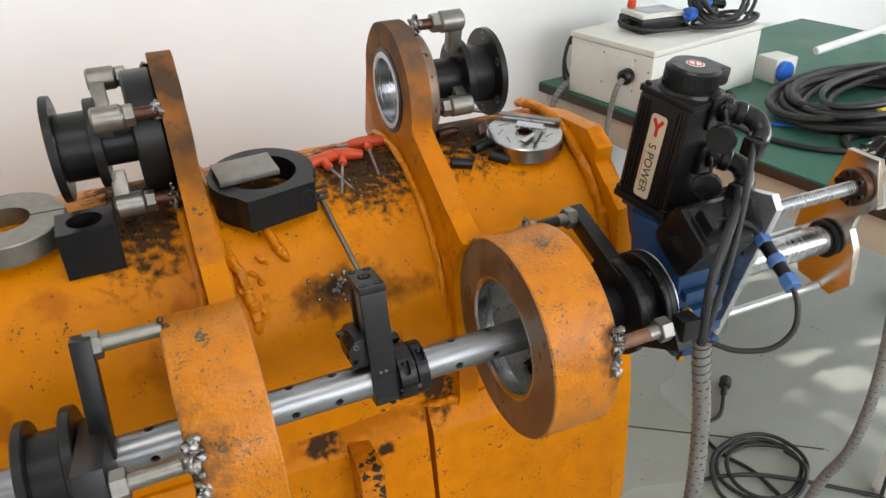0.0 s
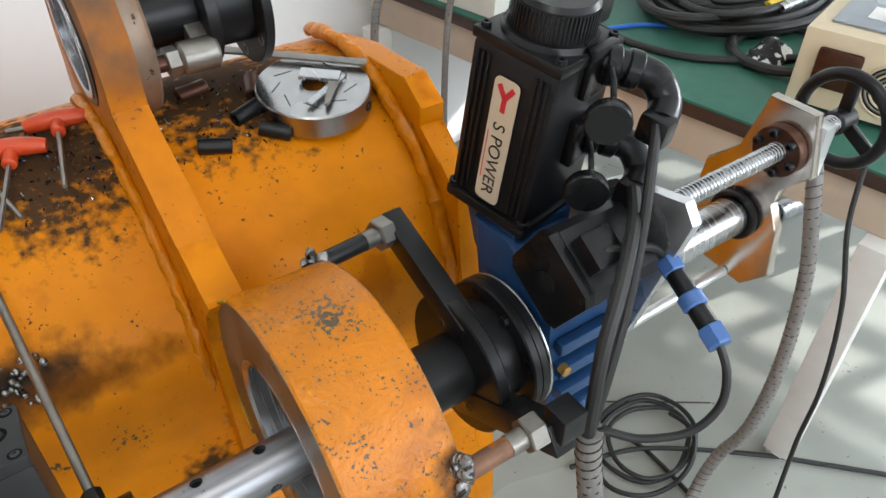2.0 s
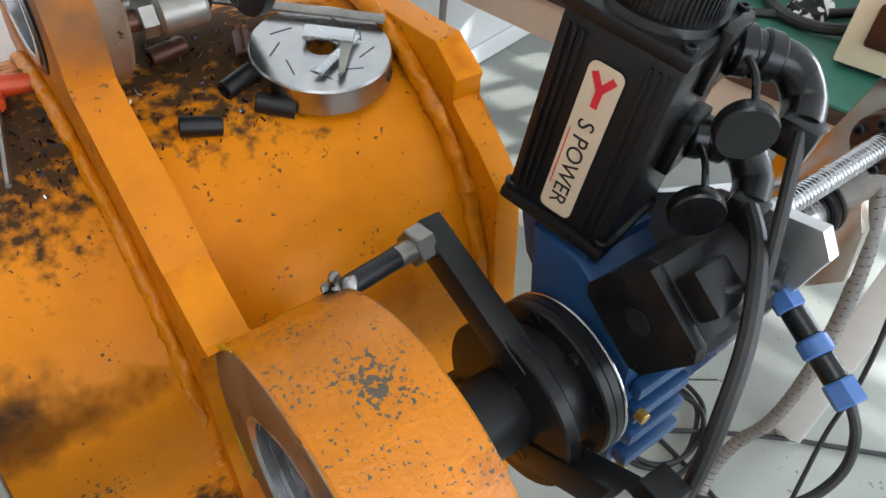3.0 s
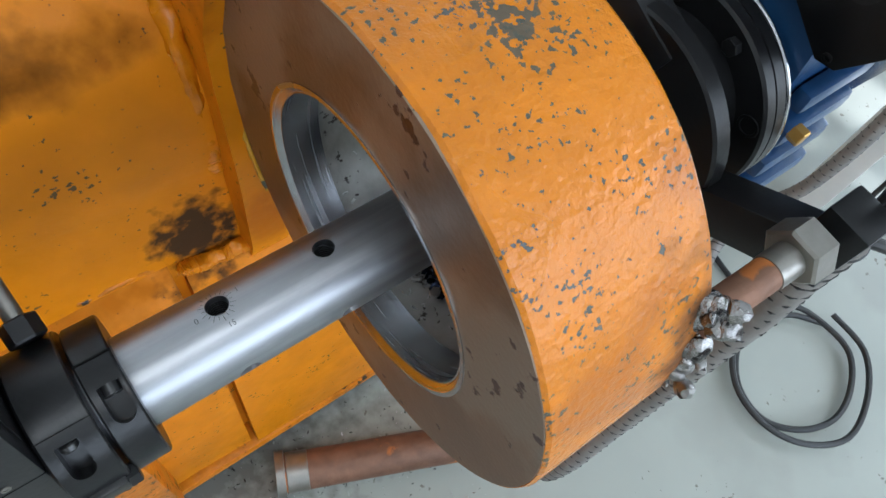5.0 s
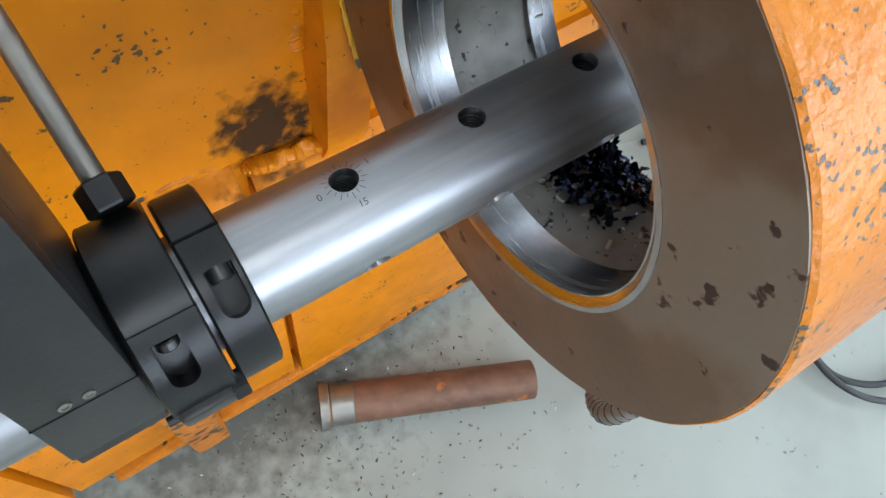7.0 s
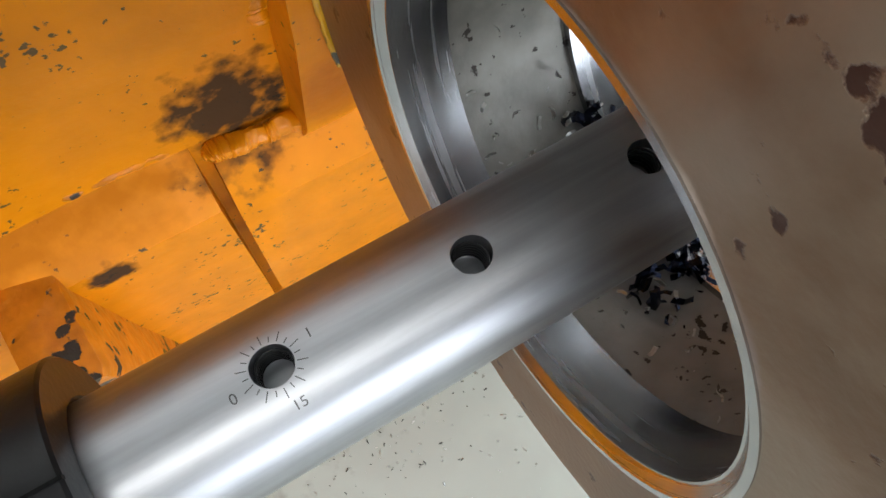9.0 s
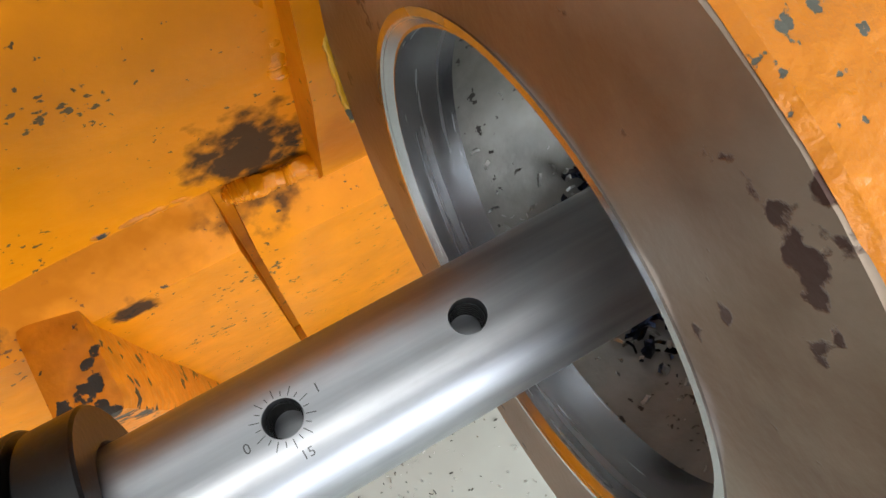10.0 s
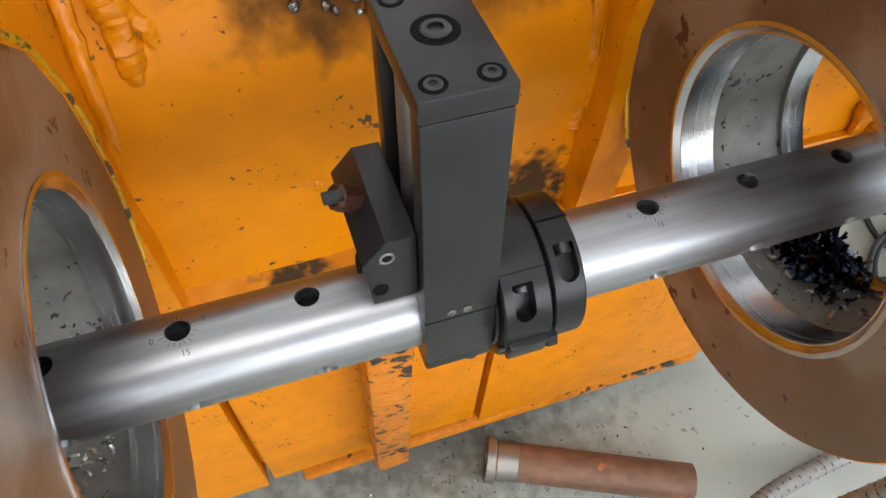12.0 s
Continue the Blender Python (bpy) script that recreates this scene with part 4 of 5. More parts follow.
part("sticker_ring", lathe([(0.2504, 0.0098), (0.2504, 0.0125), (0.2508, 0.0125), (0.2508, 0.0098)], 32, pose(0, 0, 0, 0, -90, 0)), LABEL_RED, motor)
part("sticker_bar", box((0, 0, 0.2506), (0.020, 0.003, 0.0005), pose(0, 0, 0, 0, 0, 40)), LABEL_RED, motor)
for x, y in ((-0.045, -0.045), (-0.045, 0.045), (0.045, -0.045)):
    socket_screw("cap_screw", (x, y, 0.2085), (0, 0, 1), 0.0055, 0.004, motor, BLACK)
for x, y in ((-0.049, -0.049), (-0.049, 0.049)):
    socket_screw("flange_screw", (x, y, 0.0145), (0, 0, 1), 0.007, 0.007, motor, BLACK)

# name plate on the side that faces along the bar
corner = [(sx * 0.068 + 0.007 * math.cos(radians(a)), sy * 0.0085 + 0.007 * math.sin(radians(a))) for sx, sy, a0 in ((1, 1, 0), (-1, 1, 90), (-1, -1, 180), (1, -1, 270)) for a in range(a0, a0 + 91, 18)]
plate = prism(corner, -0.0006, 0.0006, Matrix(((0, 1, 0, 0), (0, 0, 1, 0), (1, 0, 0, 0), (0, 0, 0, 1))))
# on that side the words run from the head downwards
PM = Matrix(((0, 0, -1, -MW - 0.0036), (0, -1, 0, 0), (-1, 0, 0, 0.098), (0, 0, 0, 1)))
pl = part("name_plate", plate, LABEL, motor, "cream name plate with black letters")
pl.matrix_local = PM
text_on("plate_letters", "S POWER", 0.0215, LABEL_BLACK, PM @ pose(0.020, -0.001, 0.0008), motor, 0.0002)
mark = bmesh.new()
for a, b, w in (((-0.056, 0.0), (-0.038, 0.0), 0.006), ((-0.055, 0.001), (-0.067, 0.009), 0.006), ((-0.055, -0.001), (-0.067, -0.009), 0.006)):
    d = Vector((b[0] - a[0], b[1] - a[1]))
    box(((a[0] + b[0]) / 2 * 0, 0, 0), (d.length, w, 0.0006), pose((a[0] + b[0]) / 2, (a[1] + b[1]) / 2, 0.0009, 0, 0, math.degrees(math.atan2(d.y, d.x))), 0.0, mark)
mk = part("plate_mark", mark, LABEL_RED, motor, "red branching mark")
mk.matrix_local = PM
fine = part("small_print", box((0.018, -0.0122, 0.0008), (0.060, 0.0010, 0.0003)), LABEL_RED, motor)
fine.matrix_local = PM


def elbow(z, parent):
    """A cable elbow with its gland rings; runs out from the motor and bends down."""
    pts = [(0.020, -0.052, z), (0.036, -0.074, z), (0.050, -0.098, z - 0.006), (0.045, -0.118, z - 0.022), (0.022, -0.128, z - 0.031)]
    o = part("cable_elbow", sweep(pts, 0.0165, 20, 8), PLASTIC, parent)
    for k, (p, q) in enumerate((((0.021, -0.055, z), (0.030, -0.067, z)), ((0.033, -0.071, z), (0.042, -0.084, z - 0.002)))):
        part("gland_ring", tube_of(p, q, 0.0205 - 0.001 * k, 0.012, 28, bevel=0.002), PLASTIC, o)
    part("clamp_nut", box((0.016, -0.129, z - 0.033), (0.024, 0.032, 0.030), I4, 0.005), PLASTIC, o)
    part("socket_cap", lathe([(0, 0), (0, 0.021), (0.003, 0.0225), (0.012, 0.0225), (0.014, 0.021), (0.014, 0)], 36, along((-0.030, -0.098, z - 0.018), (-0.050, -0.113, z - 0.018)), close=False), PLASTIC, o, "round black dust cap")
    part("cap_strap", sweep([(-0.030, -0.100, z - 0.004), (-0.018, -0.088, z + 0.010), (0.000, -0.074, z + 0.010)], 0.003, 8), PLASTIC, o)
    return o


elbow(0.190, motor), elbow(0.108, motor)
part("socket_base", span(-0.010, 0.032, -0.060, -0.050, 0.160, 0.215, 0.003), PLASTIC, motor)
part("socket_base", span(-0.010, 0.032, -0.064, -0.050, 0.082, 0.135, 0.003), PLASTIC, motor)

feed = thing("feed_motor", "black stepper feed motor lying beside the gearbox", "motor", B @ pose(0.376, -0.062, 0.140, 33, 0, 0))
part("body", prism([(-0.044, -0.034), (-0.034, -0.044), (0.034, -0.044), (0.044, -0.034), (0.044, 0.034), (0.034, 0.044), (-0.034, 0.044), (-0.044, 0.034)], 0.010, 0.098, bevel=0.001), HOLDER, feed)
part("end_cover", prism([(-0.045, -0.035), (-0.035, -0.045), (0.035, -0.045), (0.045, -0.035), (0.045, 0.035), (0.035, 0.045), (-0.035, 0.045), (-0.045, 0.035)], -0.004, 0.0095, bevel=0.002), PLASTIC, feed)
part("shaft_cover", rod((-0.004, 0, 0), (-0.0052, 0, 0), 0.012, 28), HOLDER, feed)
part("terminal_box", span(0.012, 0.050, -0.020, 0.020, 0.0445, 0.068, 0.004), PLASTIC, feed)
for y, z in ((-0.036, -0.036), (0.036, -0.036), (-0.036, 0.036), (0.036, 0.036)):
    socket_screw("corner_screw", (-0.003, y, z), (-1, 0, 0), 0.0035, 0.002, feed)

unit = thing("feed_unit", "aluminium feed unit with ball screw, guide shaft and end plates", "feed unit", B @ Matrix.Translation((0.015, 0.012, -0.003)))
part("drive_plate", prism([(-0.145, 0.205), (-0.13, 0.225), (-0.04, 0.205), (0.09, 0.10), (0.09, -0.08), (0.03, -0.12), (-0.06, -0.11), (-0.085, -0.02)], 0.476, 0.490, bevel=0.002), ALU, unit)
end = part("end_plate", prism([(-0.105, 0.125), (-0.085, 0.205), (-0.02, 0.205), (0.0, 0.12), (0.045, 0.08), (0.055, 0.0), (0.02, -0.075), (-0.06, -0.085), (-0.095, -0.045), (-0.085, 0.03), (-0.065, 0.06), (-0.07, 0.09)], 0.765, 0.780, bevel=0.002), MIRROR_PLATE, unit, "polished end plate that mirrors the orange paint")
part("nut_block", span(0.7805, 0.803, -0.096, -0.020, 0.110, 0.186, 0.003), ALU, unit)
part("nut_flange", tube_of((0.748, -0.058, 0.147), (0.764, -0.058, 0.147), 0.034, 0.014, 40, bevel=0.001), BROWN_METAL, unit)
for k in range(6):
    a = radians(60 * k + 15)
    p = Vector((0.748, -0.058 + 0.026 * math.cos(a), 0.147 + 0.026 * math.sin(a)))
    socket_screw("flange_screw", p, (-1, 0, 0), 0.0062, 0.008, unit, BLACK)
thread_bm = bmesh.new()
n, turns, pitch = 24, 70, 0.0058
rows = []
for k in range(turns * 6 + 1):
    x = 0.491 + pitch * k / 6
    row = []
    for j in range(n):
        ph = (k / 6 - j / n) % 1.0
        r = 0.0128 - 0.0024 * max(0.0, math.sin(2 * math.pi * ph)) ** 0.6
        a = 2 * math.pi * j / n
        row.append(thread_bm.verts.new((x, -0.058 + r * math.cos(a), 0.147 + r * math.sin(a))))
    rows.append(row)
for p, q in zip(rows, rows[1:]):
    for j in range(n):
        i = (j + 1) % n
        thread_bm.faces.new((p[j], p[i], q[i], q[j]))
part("ball_screw", thread_bm, STEEL, unit, "bright ball screw")
part("guide_shaft", rod((0.490, -0.022, 0.022), (0.764, -0.022, 0.022), 0.028, 48, bevel=0.001), STEEL, unit)
part("shaft_seal", tube_of((0.754, -0.022, 0.022), (0.7645, -0.022, 0.022), 0.037, 0.0285, 44, bevel=0.002), BLACK, unit)
for y, z in ((-0.03, -0.06), (0.04, 0.03)):
    part("tie_rod", rod((0.490, y, z - 0.02), (0.764, y, z - 0.02), 0.008, 20), ALU, unit)

wheel = thing("hand_wheel", "black spoked hand wheel on the end of the ball screw", "hand wheel", B @ pose(0.905, -0.046, 0.144))
part("rim", lathe([(0.009 * math.cos(a), 0.062 + 0.009 * math.sin(a)) for a in (2 * math.pi * k / 12 for k in range(12))], 56), PLASTIC, wheel)
part("hub", rod((-0.022, 0, 0), (0.014, 0, 0), 0.017, 28, bevel=0.003), PLASTIC, wheel)
for k in range(3):
    a = radians(90 + 120 * k)
    d = Vector((0, math.cos(a), math.sin(a)))
    part("spoke", arm(d * 0.012, d * 0.058, 0.008, 0.018, 1), PLASTIC, wheel)

# ---------------------------------------------------------------- cables of the drive head
def L2W(p):
    return B @ Vector(p)


def cable(name, label, pts, r, mat=RUBBER, frame_m=B, segs=10, steps=10, group=""):
    return solo(name, sweep(pts, r, segs, steps), mat, label, "cable", frame_m, group)


cable("motor_cable", "thick black motor cable hanging from the upper elbow", [(0.482, -0.073, 0.292), (0.472, -0.084, 0.262), (0.448, -0.108, 0.20), (0.414, -0.134, 0.13), (0.380, -0.154, 0.07), (0.362, -0.162, 0.030), (0.358, -0.163, -0.005)], 0.0055)
cable("motor_cable", "thick black motor cable hanging from the lower elbow", [(0.478, -0.064, 0.212), (0.445, -0.098, 0.208), (0.396, -0.136, 0.18), (0.360, -0.158, 0.135), (0.350, -0.166, 0.08), (0.351, -0.166, 0.035), (0.356, -0.164, -0.005)], 0.0075)
link = thing("inline_connector", "blue and black inline cable connector hanging from the feed motor", "connector", B)
c0, c1 = Vector((0.493, -0.115, 0.143)), Vector((0.476, -0.200, 0.112))
at = lambda t: c0.lerp(c1, t)  # noqa: E731
part("nut", hex_bar(at(-0.06), at(0.14), 0.0135), BLUE_NUT, link, "blue gland nut")
part("barrel", rod(at(0.14), at(0.42), 0.0108, 24, bevel=0.001), PLASTIC, link)
part("nut", rod(at(0.42), at(0.60), 0.0138, 14, bevel=0.002), BLUE_NUT, link, "blue coupling nut")
part("barrel", rod(at(0.60), at(0.84), 0.0108, 24, bevel=0.001), PLASTIC, link)
part("nut", hex_bar(at(0.84), at(1.08), 0.0140), BLUE_NUT, link, "blue gland nut")
cable("feed_cable", "black cable from the feed motor to its connector", [(0.405, -0.100, 0.192), (0.435, -0.110, 0.188), (0.470, -0.108, 0.170), at(-0.06)], 0.0045)
cable("feed_cable", "black cable from the connector to the wrapped hose", [at(1.05), (0.474, -0.222, 0.085), (0.464, -0.232, 0.050), (0.435, -0.225, 0.022), (0.395, -0.198, 0.012), (0.366, -0.170, 0.016), (0.356, -0.164, -0.005)], 0.0045)


def wrapped(name, label, pts, r, m=B):
    """A cable bundle in spiral wrap: a core with a winding proud of it."""
    ob = thing(name, label, "hose", m)
    line = smooth_line(pts, 24)
    part("core", sweep(pts, r * 0.93, 16, 24), SLEEVE, ob)
    bm = bmesh.new()
    dist, turns_, helix = 0.0, 0.0, []
    for k in range(len(line) - 1):
        a, b = line[k], line[k + 1]
        d = (b - a).normalized()
        u = d.cross(Vector((0.3, 1, 0.2))).normalized()
        v = d.cross(u)
        sub = max(2, int((b - a).length / 0.0022))
        for j in range(sub):
            ph = 2 * math.pi * dist / 0.017
            helix.append(a.lerp(b, j / sub) + r * 0.93 * (u * math.cos(ph) + v * math.sin(ph)))
            dist += (b - a).length / sub
    part("spiral_wrap", sweep(helix, r * 0.085, 5, 1), RUBBER, ob)
    return ob


wrapped("wrapped_cable_hose", "grey spiral-wrapped cable hose hanging from the drive head", [(0.357, -0.163, 0.018), (0.362, -0.164, -0.03), (0.378, -0.170, -0.15), (0.388, -0.173, -0.33), (0.372, -0.176, -0.50), (0.340, -0.178, -0.62), (0.335, -0.165, -0.70), (0.39, -0.13, -0.775), (0.52, -0.11, -0.805), (0.70, -0.10, -0.817)], 0.0155)
wrapped("wrapped_cable_hose", "grey spiral-wrapped cable hose hanging from the bench to the floor", [(1.02, 0.02, 0.0), (1.0, -0.01, -0.06), (1.0, -0.045, -0.20), (0.995, -0.065, -0.40), (0.985, -0.06, -0.58), (0.97, -0.03, -0.70), (0.93, -0.03, -0.79), (0.84, -0.07, -0.815), (0.72, -0.13, -0.818)], 0.0135)
cable("power_lead", "thin black lead hanging beside the bench leg", [(1.10, -0.02, 0.02), (1.06, -0.05, -0.10), (1.05, -0.10, -0.25), (1.04, -0.13, -0.42), (1.02, -0.14, -0.56), (0.98, -0.165, -0.70), (0.93, -0.19, -0.815), (0.84, -0.20, -0.822)], 0.0045)

# ---------------------------------------------------------------- things lying on the weldment
def frame_on(x, y, lift=0.0, rz=0.0, tip=None):
    ang = math.atan2(tube_z(y) - TZ, y - TY)
    lean = (math.degrees(ang) - 90) if tip is None else tip
    return B @ Matrix.Translation((x, y, tube_z(y) + lift)) @ pose(0, 0, 0, lean, 0, 0) @ pose(0, 0, 0, 0, 0, rz)


clampblk = thing("split_bearing_clamp", "large black split clamp ring lying on the orange tube", "clamp", frame_on(-0.196, 0.385, -0.006, 12, 5))
out_poly = [(0.093 * math.cos(a), 0.093 * math.sin(a)) for a in (radians(d) for d in range(-40, 221, 10))] + [(-0.062, -0.086), (0.062, -0.086)]
ringbm = plate_with_bore(out_poly, (0.0, 0.0), 0.062, 0, 0.060)
bmesh.ops.transform(ringbm, matrix=Matrix(((0, 1, 0, 0), (0, 0, 1, 0), (1, 0, 0, 0), (0, 0, 0, 1))), verts=ringbm.verts)
part("ring", ringbm, BLACK, clampblk)
for x in (0.045,):
    part("bolt_pocket", tube_of((x, -0.084, 0.032), (x, -0.0875, 0.032), 0.016, 0.010, 28), BLACK, clampblk)
part("bolt_pocket", tube_of((0.084, -0.030, 0.045), (0.090, -0.032, 0.045), 0.010, 0.006, 24), BLACK, clampblk)
for z in (0.018, 0.030, 0.042):
    part("clamp_slot", box((0.062, -0.0800, z), (0.05, 0.008, 0.002), pose(0, 0, 0, 0, 0, 0)), PLASTIC, clampblk)
solo("steel_plate", box((0, 0, 0.006), (0.105, 0.072, 0.011), I4, 0.001), DULL_STEEL, "grey ground steel plate lying on the clamp ring", "plate", frame_on(-0.222, 0.385, 0.056, 5, 5))

blk = thing("square_bearing_block", "black square split bearing block on the orange tube", "bearing block", B @ pose(-0.490, 0.345, 0.118, 0, 0, 2))
sq = plate_with_bore([(-0.044, -0.042), (0.044, -0.042), (0.044, 0.042), (-0.044, 0.042)], (0, 0), 0.028, 0, 0.080)
bmesh.ops.transform(sq, matrix=Matrix(((0, 1, 0, 0), (0, 0, 1, 0), (1, 0, 0, 0), (0, 0, 0, 1))), verts=sq.verts)
part("body", sq, BLACK, blk)
part("split_line", span(-0.0012, 0.0012, -0.0426, -0.041, 0.0, 0.080), PLASTIC, blk)
dsk = thing("split_steel_disc", "flat machined steel disc with a bore and split line", "disc", B @ pose(-0.612, 0.410, 0.160, 4, 0, 0))
part("disc", lathe([(0, 0.040), (0, 0.092), (0.002, 0.094), (0.036, 0.094), (0.038, 0.092), (0.038, 0.040)], 64, pose(0, 0, 0, 0, -90, 0)), DULL_STEEL, dsk)
part("split_line", span(0.040, 0.0935, -0.0008, 0.0008, 0.0372, 0.0386), PLASTIC, dsk)

sd = thing("scroll_disc", "round machined steel disc with engraved lines", "disc", frame_on(0.342, 0.392, -0.008, 0, 7))
part("disc", lathe([(0, 0.016), (0, 0.076), (0.002, 0.078), (0.031, 0.078), (0.033, 0.076), (0.033, 0.016)], 72, pose(0, 0, 0, 0, -90, 0)), TURNED, sd)
for k in range(9):
    a = radians(40 * k)
    p = Vector((0.050 * math.cos(a), 0.050 * math.sin(a), 0.0331))
    part("engraved_line", box((0, 0, 0), (0.026, 0.0016, 0.0006), Matrix.Translation(p) @ pose(0, 0, 0, 0, 0, 40 * k + 60)), ENGRAVE, sd)
part("side_hole", tube_of((0.050, -0.0600, 0.017), (0.0508, -0.0612, 0.017), 0.007, 0.0045, 22, bevel=0.0003), BLACK, sd)

cal = thing("vernier_caliper", "steel vernier caliper lying across the disc", "caliper", frame_on(0.342, 0.392, 0.0265, 0, 7))
part("beam", box((-0.050, 0.050, 0.006), (0.235, 0.015, 0.0035), pose(0, 0, 0, 0, 0, -38), 0.0006), DULL_STEEL, cal)
part("jaw", prism([(0, 0), (0.014, 0.012), (0.010, -0.060), (0.004, -0.064)], 0.004, 0.0075, pose(0.022, -0.010, 0, 0, 0, 0) @ pose(0, 0, 0, 0, 0, -38) @ Matrix(((0, 1, 0, 0), (0, 0, 1, 0), (1, 0, 0, 0), (0, 0, 0, 1)))), DULL_STEEL, cal)
part("slider", box((0.010, 0.006, 0.008), (0.055, 0.022, 0.006), pose(0, 0, 0, 0, 0, -38), 0.001), STEEL, cal)
part("depth_blade", box((-0.010, -0.030, 0.0045), (0.080, 0.010, 0.003), pose(0, 0, 0, 0, 0, 28), 0.0006), STEEL, cal)


def t_handle(x, y, rz, n):
    ob = thing("hex_key", "hex key with an orange plastic T handle, lying on greasy paint", "hex key", frame_on(x, y, 0.012, rz), group="hex keys")
    part("grip", sweep([(-0.038, 0, 0), (-0.022, 0, 0.002), (0, 0, 0.003), (0.022, 0, 0.002), (0.038, 0, 0)], 0.0105, 14, 6, radius=lambda k, m: 0.0085 + 0.003 * math.sin(math.pi * k / (m - 1))), RED, ob)
    part("neck", rod((0, 0, 0.001), (0, -0.032, 0.0), 0.0085, 18, bevel=0.002), RED, ob)
    part("shaft", hex_bar((0, -0.025, 0.0), (0, -n, -0.004), 0.0032), DULL_STEEL, ob)
    part("side_bit", hex_bar((-0.037, 0, 0), (-0.060, 0.002, -0.001), 0.003), DULL_STEEL, ob)
    return ob


t_handle(0.034, 0.485, -10, 0.155), t_handle(-0.026, 0.450, -18, 0.14), t_handle(-0.070, 0.445, 12, 0.12)

for k, (x, y, rz) in enumerate(((0.245, 0.395, 20), (0.275, 0.44, 70), (0.185, 0.36, -20), (0.20, 0.47, 10), (0.265, 0.355, -35))):
    bush = thing("short_bushing", "small dark brown steel bushing lying in swarf", "bushing", frame_on(x, y, 0.009, rz), group="loose bushings")
    part("sleeve", tube_of((-0.020, 0, 0), (0.022, 0, 0), 0.0105, 0.0068, 24, bevel=0.001), BROWN_METAL if k % 2 else BLACK, bush)

tagged(solo("swarf_on_tube", scatter(420, lambda g: on_tube(g.choice((g.uniform(0.13, 0.31), g.uniform(-0.05, 0.07), g.uniform(-0.46, -0.35))), radians(g.uniform(84, 118)), 0.002), 0.0022, 11), CHIP, "small dark metal chips in grease on the tube", "swarf", B), kind="stuff")
tagged(solo("bright_swarf_on_tube", scatter(110, lambda g: on_tube(g.choice((g.uniform(0.13, 0.31), g.uniform(-0.05, 0.07))), radians(g.uniform(84, 118)), 0.002), 0.0018, 12), CHIP_BRIGHT, "small bright metal chips on the tube", "swarf", B), kind="stuff")


def in_bore(x0, x1, spread):
    def place(g):
        a = radians(-94 + g.gauss(0, spread))
        r = RI + 0.003 - abs(g.gauss(0, 0.006))
        return (g.uniform(x0, x1), r * math.cos(a), r * math.sin(a))
    return place


tagged(solo("swarf_in_bore", scatter(460, in_bore(0.150, 0.198, 13), 0.0046, 13), CHIP, "heap of blue-black curled chips in the bored hole", "swarf", B), kind="stuff")
tagged(solo("fine_swarf_in_bore", scatter(160, in_bore(0.125, 0.19, 26), 0.0022, 14), CHIP_BRIGHT, "fine bright chips in the bored hole", "swarf", B), kind="stuff")
tagged(solo("swarf_in_far_bore", scatter(140, in_bore(-0.375, -0.33, 24), 0.0024, 15), CHIP_BRIGHT, "fine chips in the other bored hole", "swarf", B), kind="stuff")

# ---------------------------------------------------------------- bench and what stands on it
bench = thing("work_bench", "workbench with a green mat top, dark edge and white steel legs", "bench", R @ pose(1.175, -0.15, 0, 0, 0, -2) @ pose(-1.175, 0.15, 0))
BX, BY0, BY1, BZ = 1.175, -0.385, 1.10, 0.765
part("top_mat", span(BX + 0.002, 2.75, BY0 + 0.002, BY1, BZ - 0.006, BZ, 0.001), GREEN, bench)
part("top_board", span(BX, 2.752, BY0, BY1 + 0.002, BZ - 0.034, BZ - 0.0062, 0.002), BENCH_EDGE, bench)
part("apron", span(BX + 0.02, BX + 0.035, BY0 + 0.03, BY1 - 0.02, BZ - 0.13, BZ - 0.0345, 0.002), BENCH_APRON, bench)
part("apron", span(BX + 0.046, 2.70, BY0 + 0.03, BY0 + 0.055, BZ - 0.13, BZ - 0.0345, 0.002), BENCH_APRON, bench)
for x in (BX + 0.005, 2.68):
    for y in (BY0 + 0.05, BY1 - 0.06):
        lg = part("leg", span(x - 0.030, x + 0.030, y - 0.030, y + 0.030, 0.022, BZ - 0.1305, 0.004), LEG_PAINT, bench)
        part("foot", rod((x, y, 0.0), (x, y, 0.022), 0.028, 24, bevel=0.004), WHITE, lg)
part("stretcher", span(BX + 0.02, BX + 0.045, 0.45, BY1 - 0.091, 0.10, 0.14, 0.003), LEG_PAINT, bench)

ctrl = thing("control_cabinet", "pale grey steel control cabinet on the bench", "cabinet", R)
CX0, CX1, CY0, CY1, CZ1 = 1.228, 1.775, 0.628, 0.965, 0.965
part("body", span(CX0, CX1, CY0, CY1, BZ + 0.001, CZ1 - 0.020, 0.003), CABINET, ctrl)
part("lid", span(CX0 - 0.004, CX1 + 0.004, CY0 - 0.004, CY1 + 0.004, CZ1 - 0.018, CZ1, 0.003), CABINET, ctrl)
part("socket_plate", span(CX0 - 0.003, CX0 + 0.001, 0.70, 0.815, 0.83, 0.925, 0.001), CABINET, ctrl)
plug = part("round_plug", lathe([(0, 0), (0, 0.020), (0.006, 0.024), (0.030, 0.024), (0.040, 0.015), (0.040, 0)], 28, along((CX0, 0.715, 0.875), (CX0 - 0.04, 0.705, 0.873)), close=False), PLASTIC, ctrl, "round black plug")
for y, z in ((0.695, 0.83), (0.82, 0.83), (0.695, 0.925), (0.82, 0.925), (0.64, 0.845), (0.64, 0.90)):
    socket_screw("screw", (CX0 - 0.002, y, z), (-1, 0, 0), 0.003, 0.002, ctrl, DULL_STEEL)
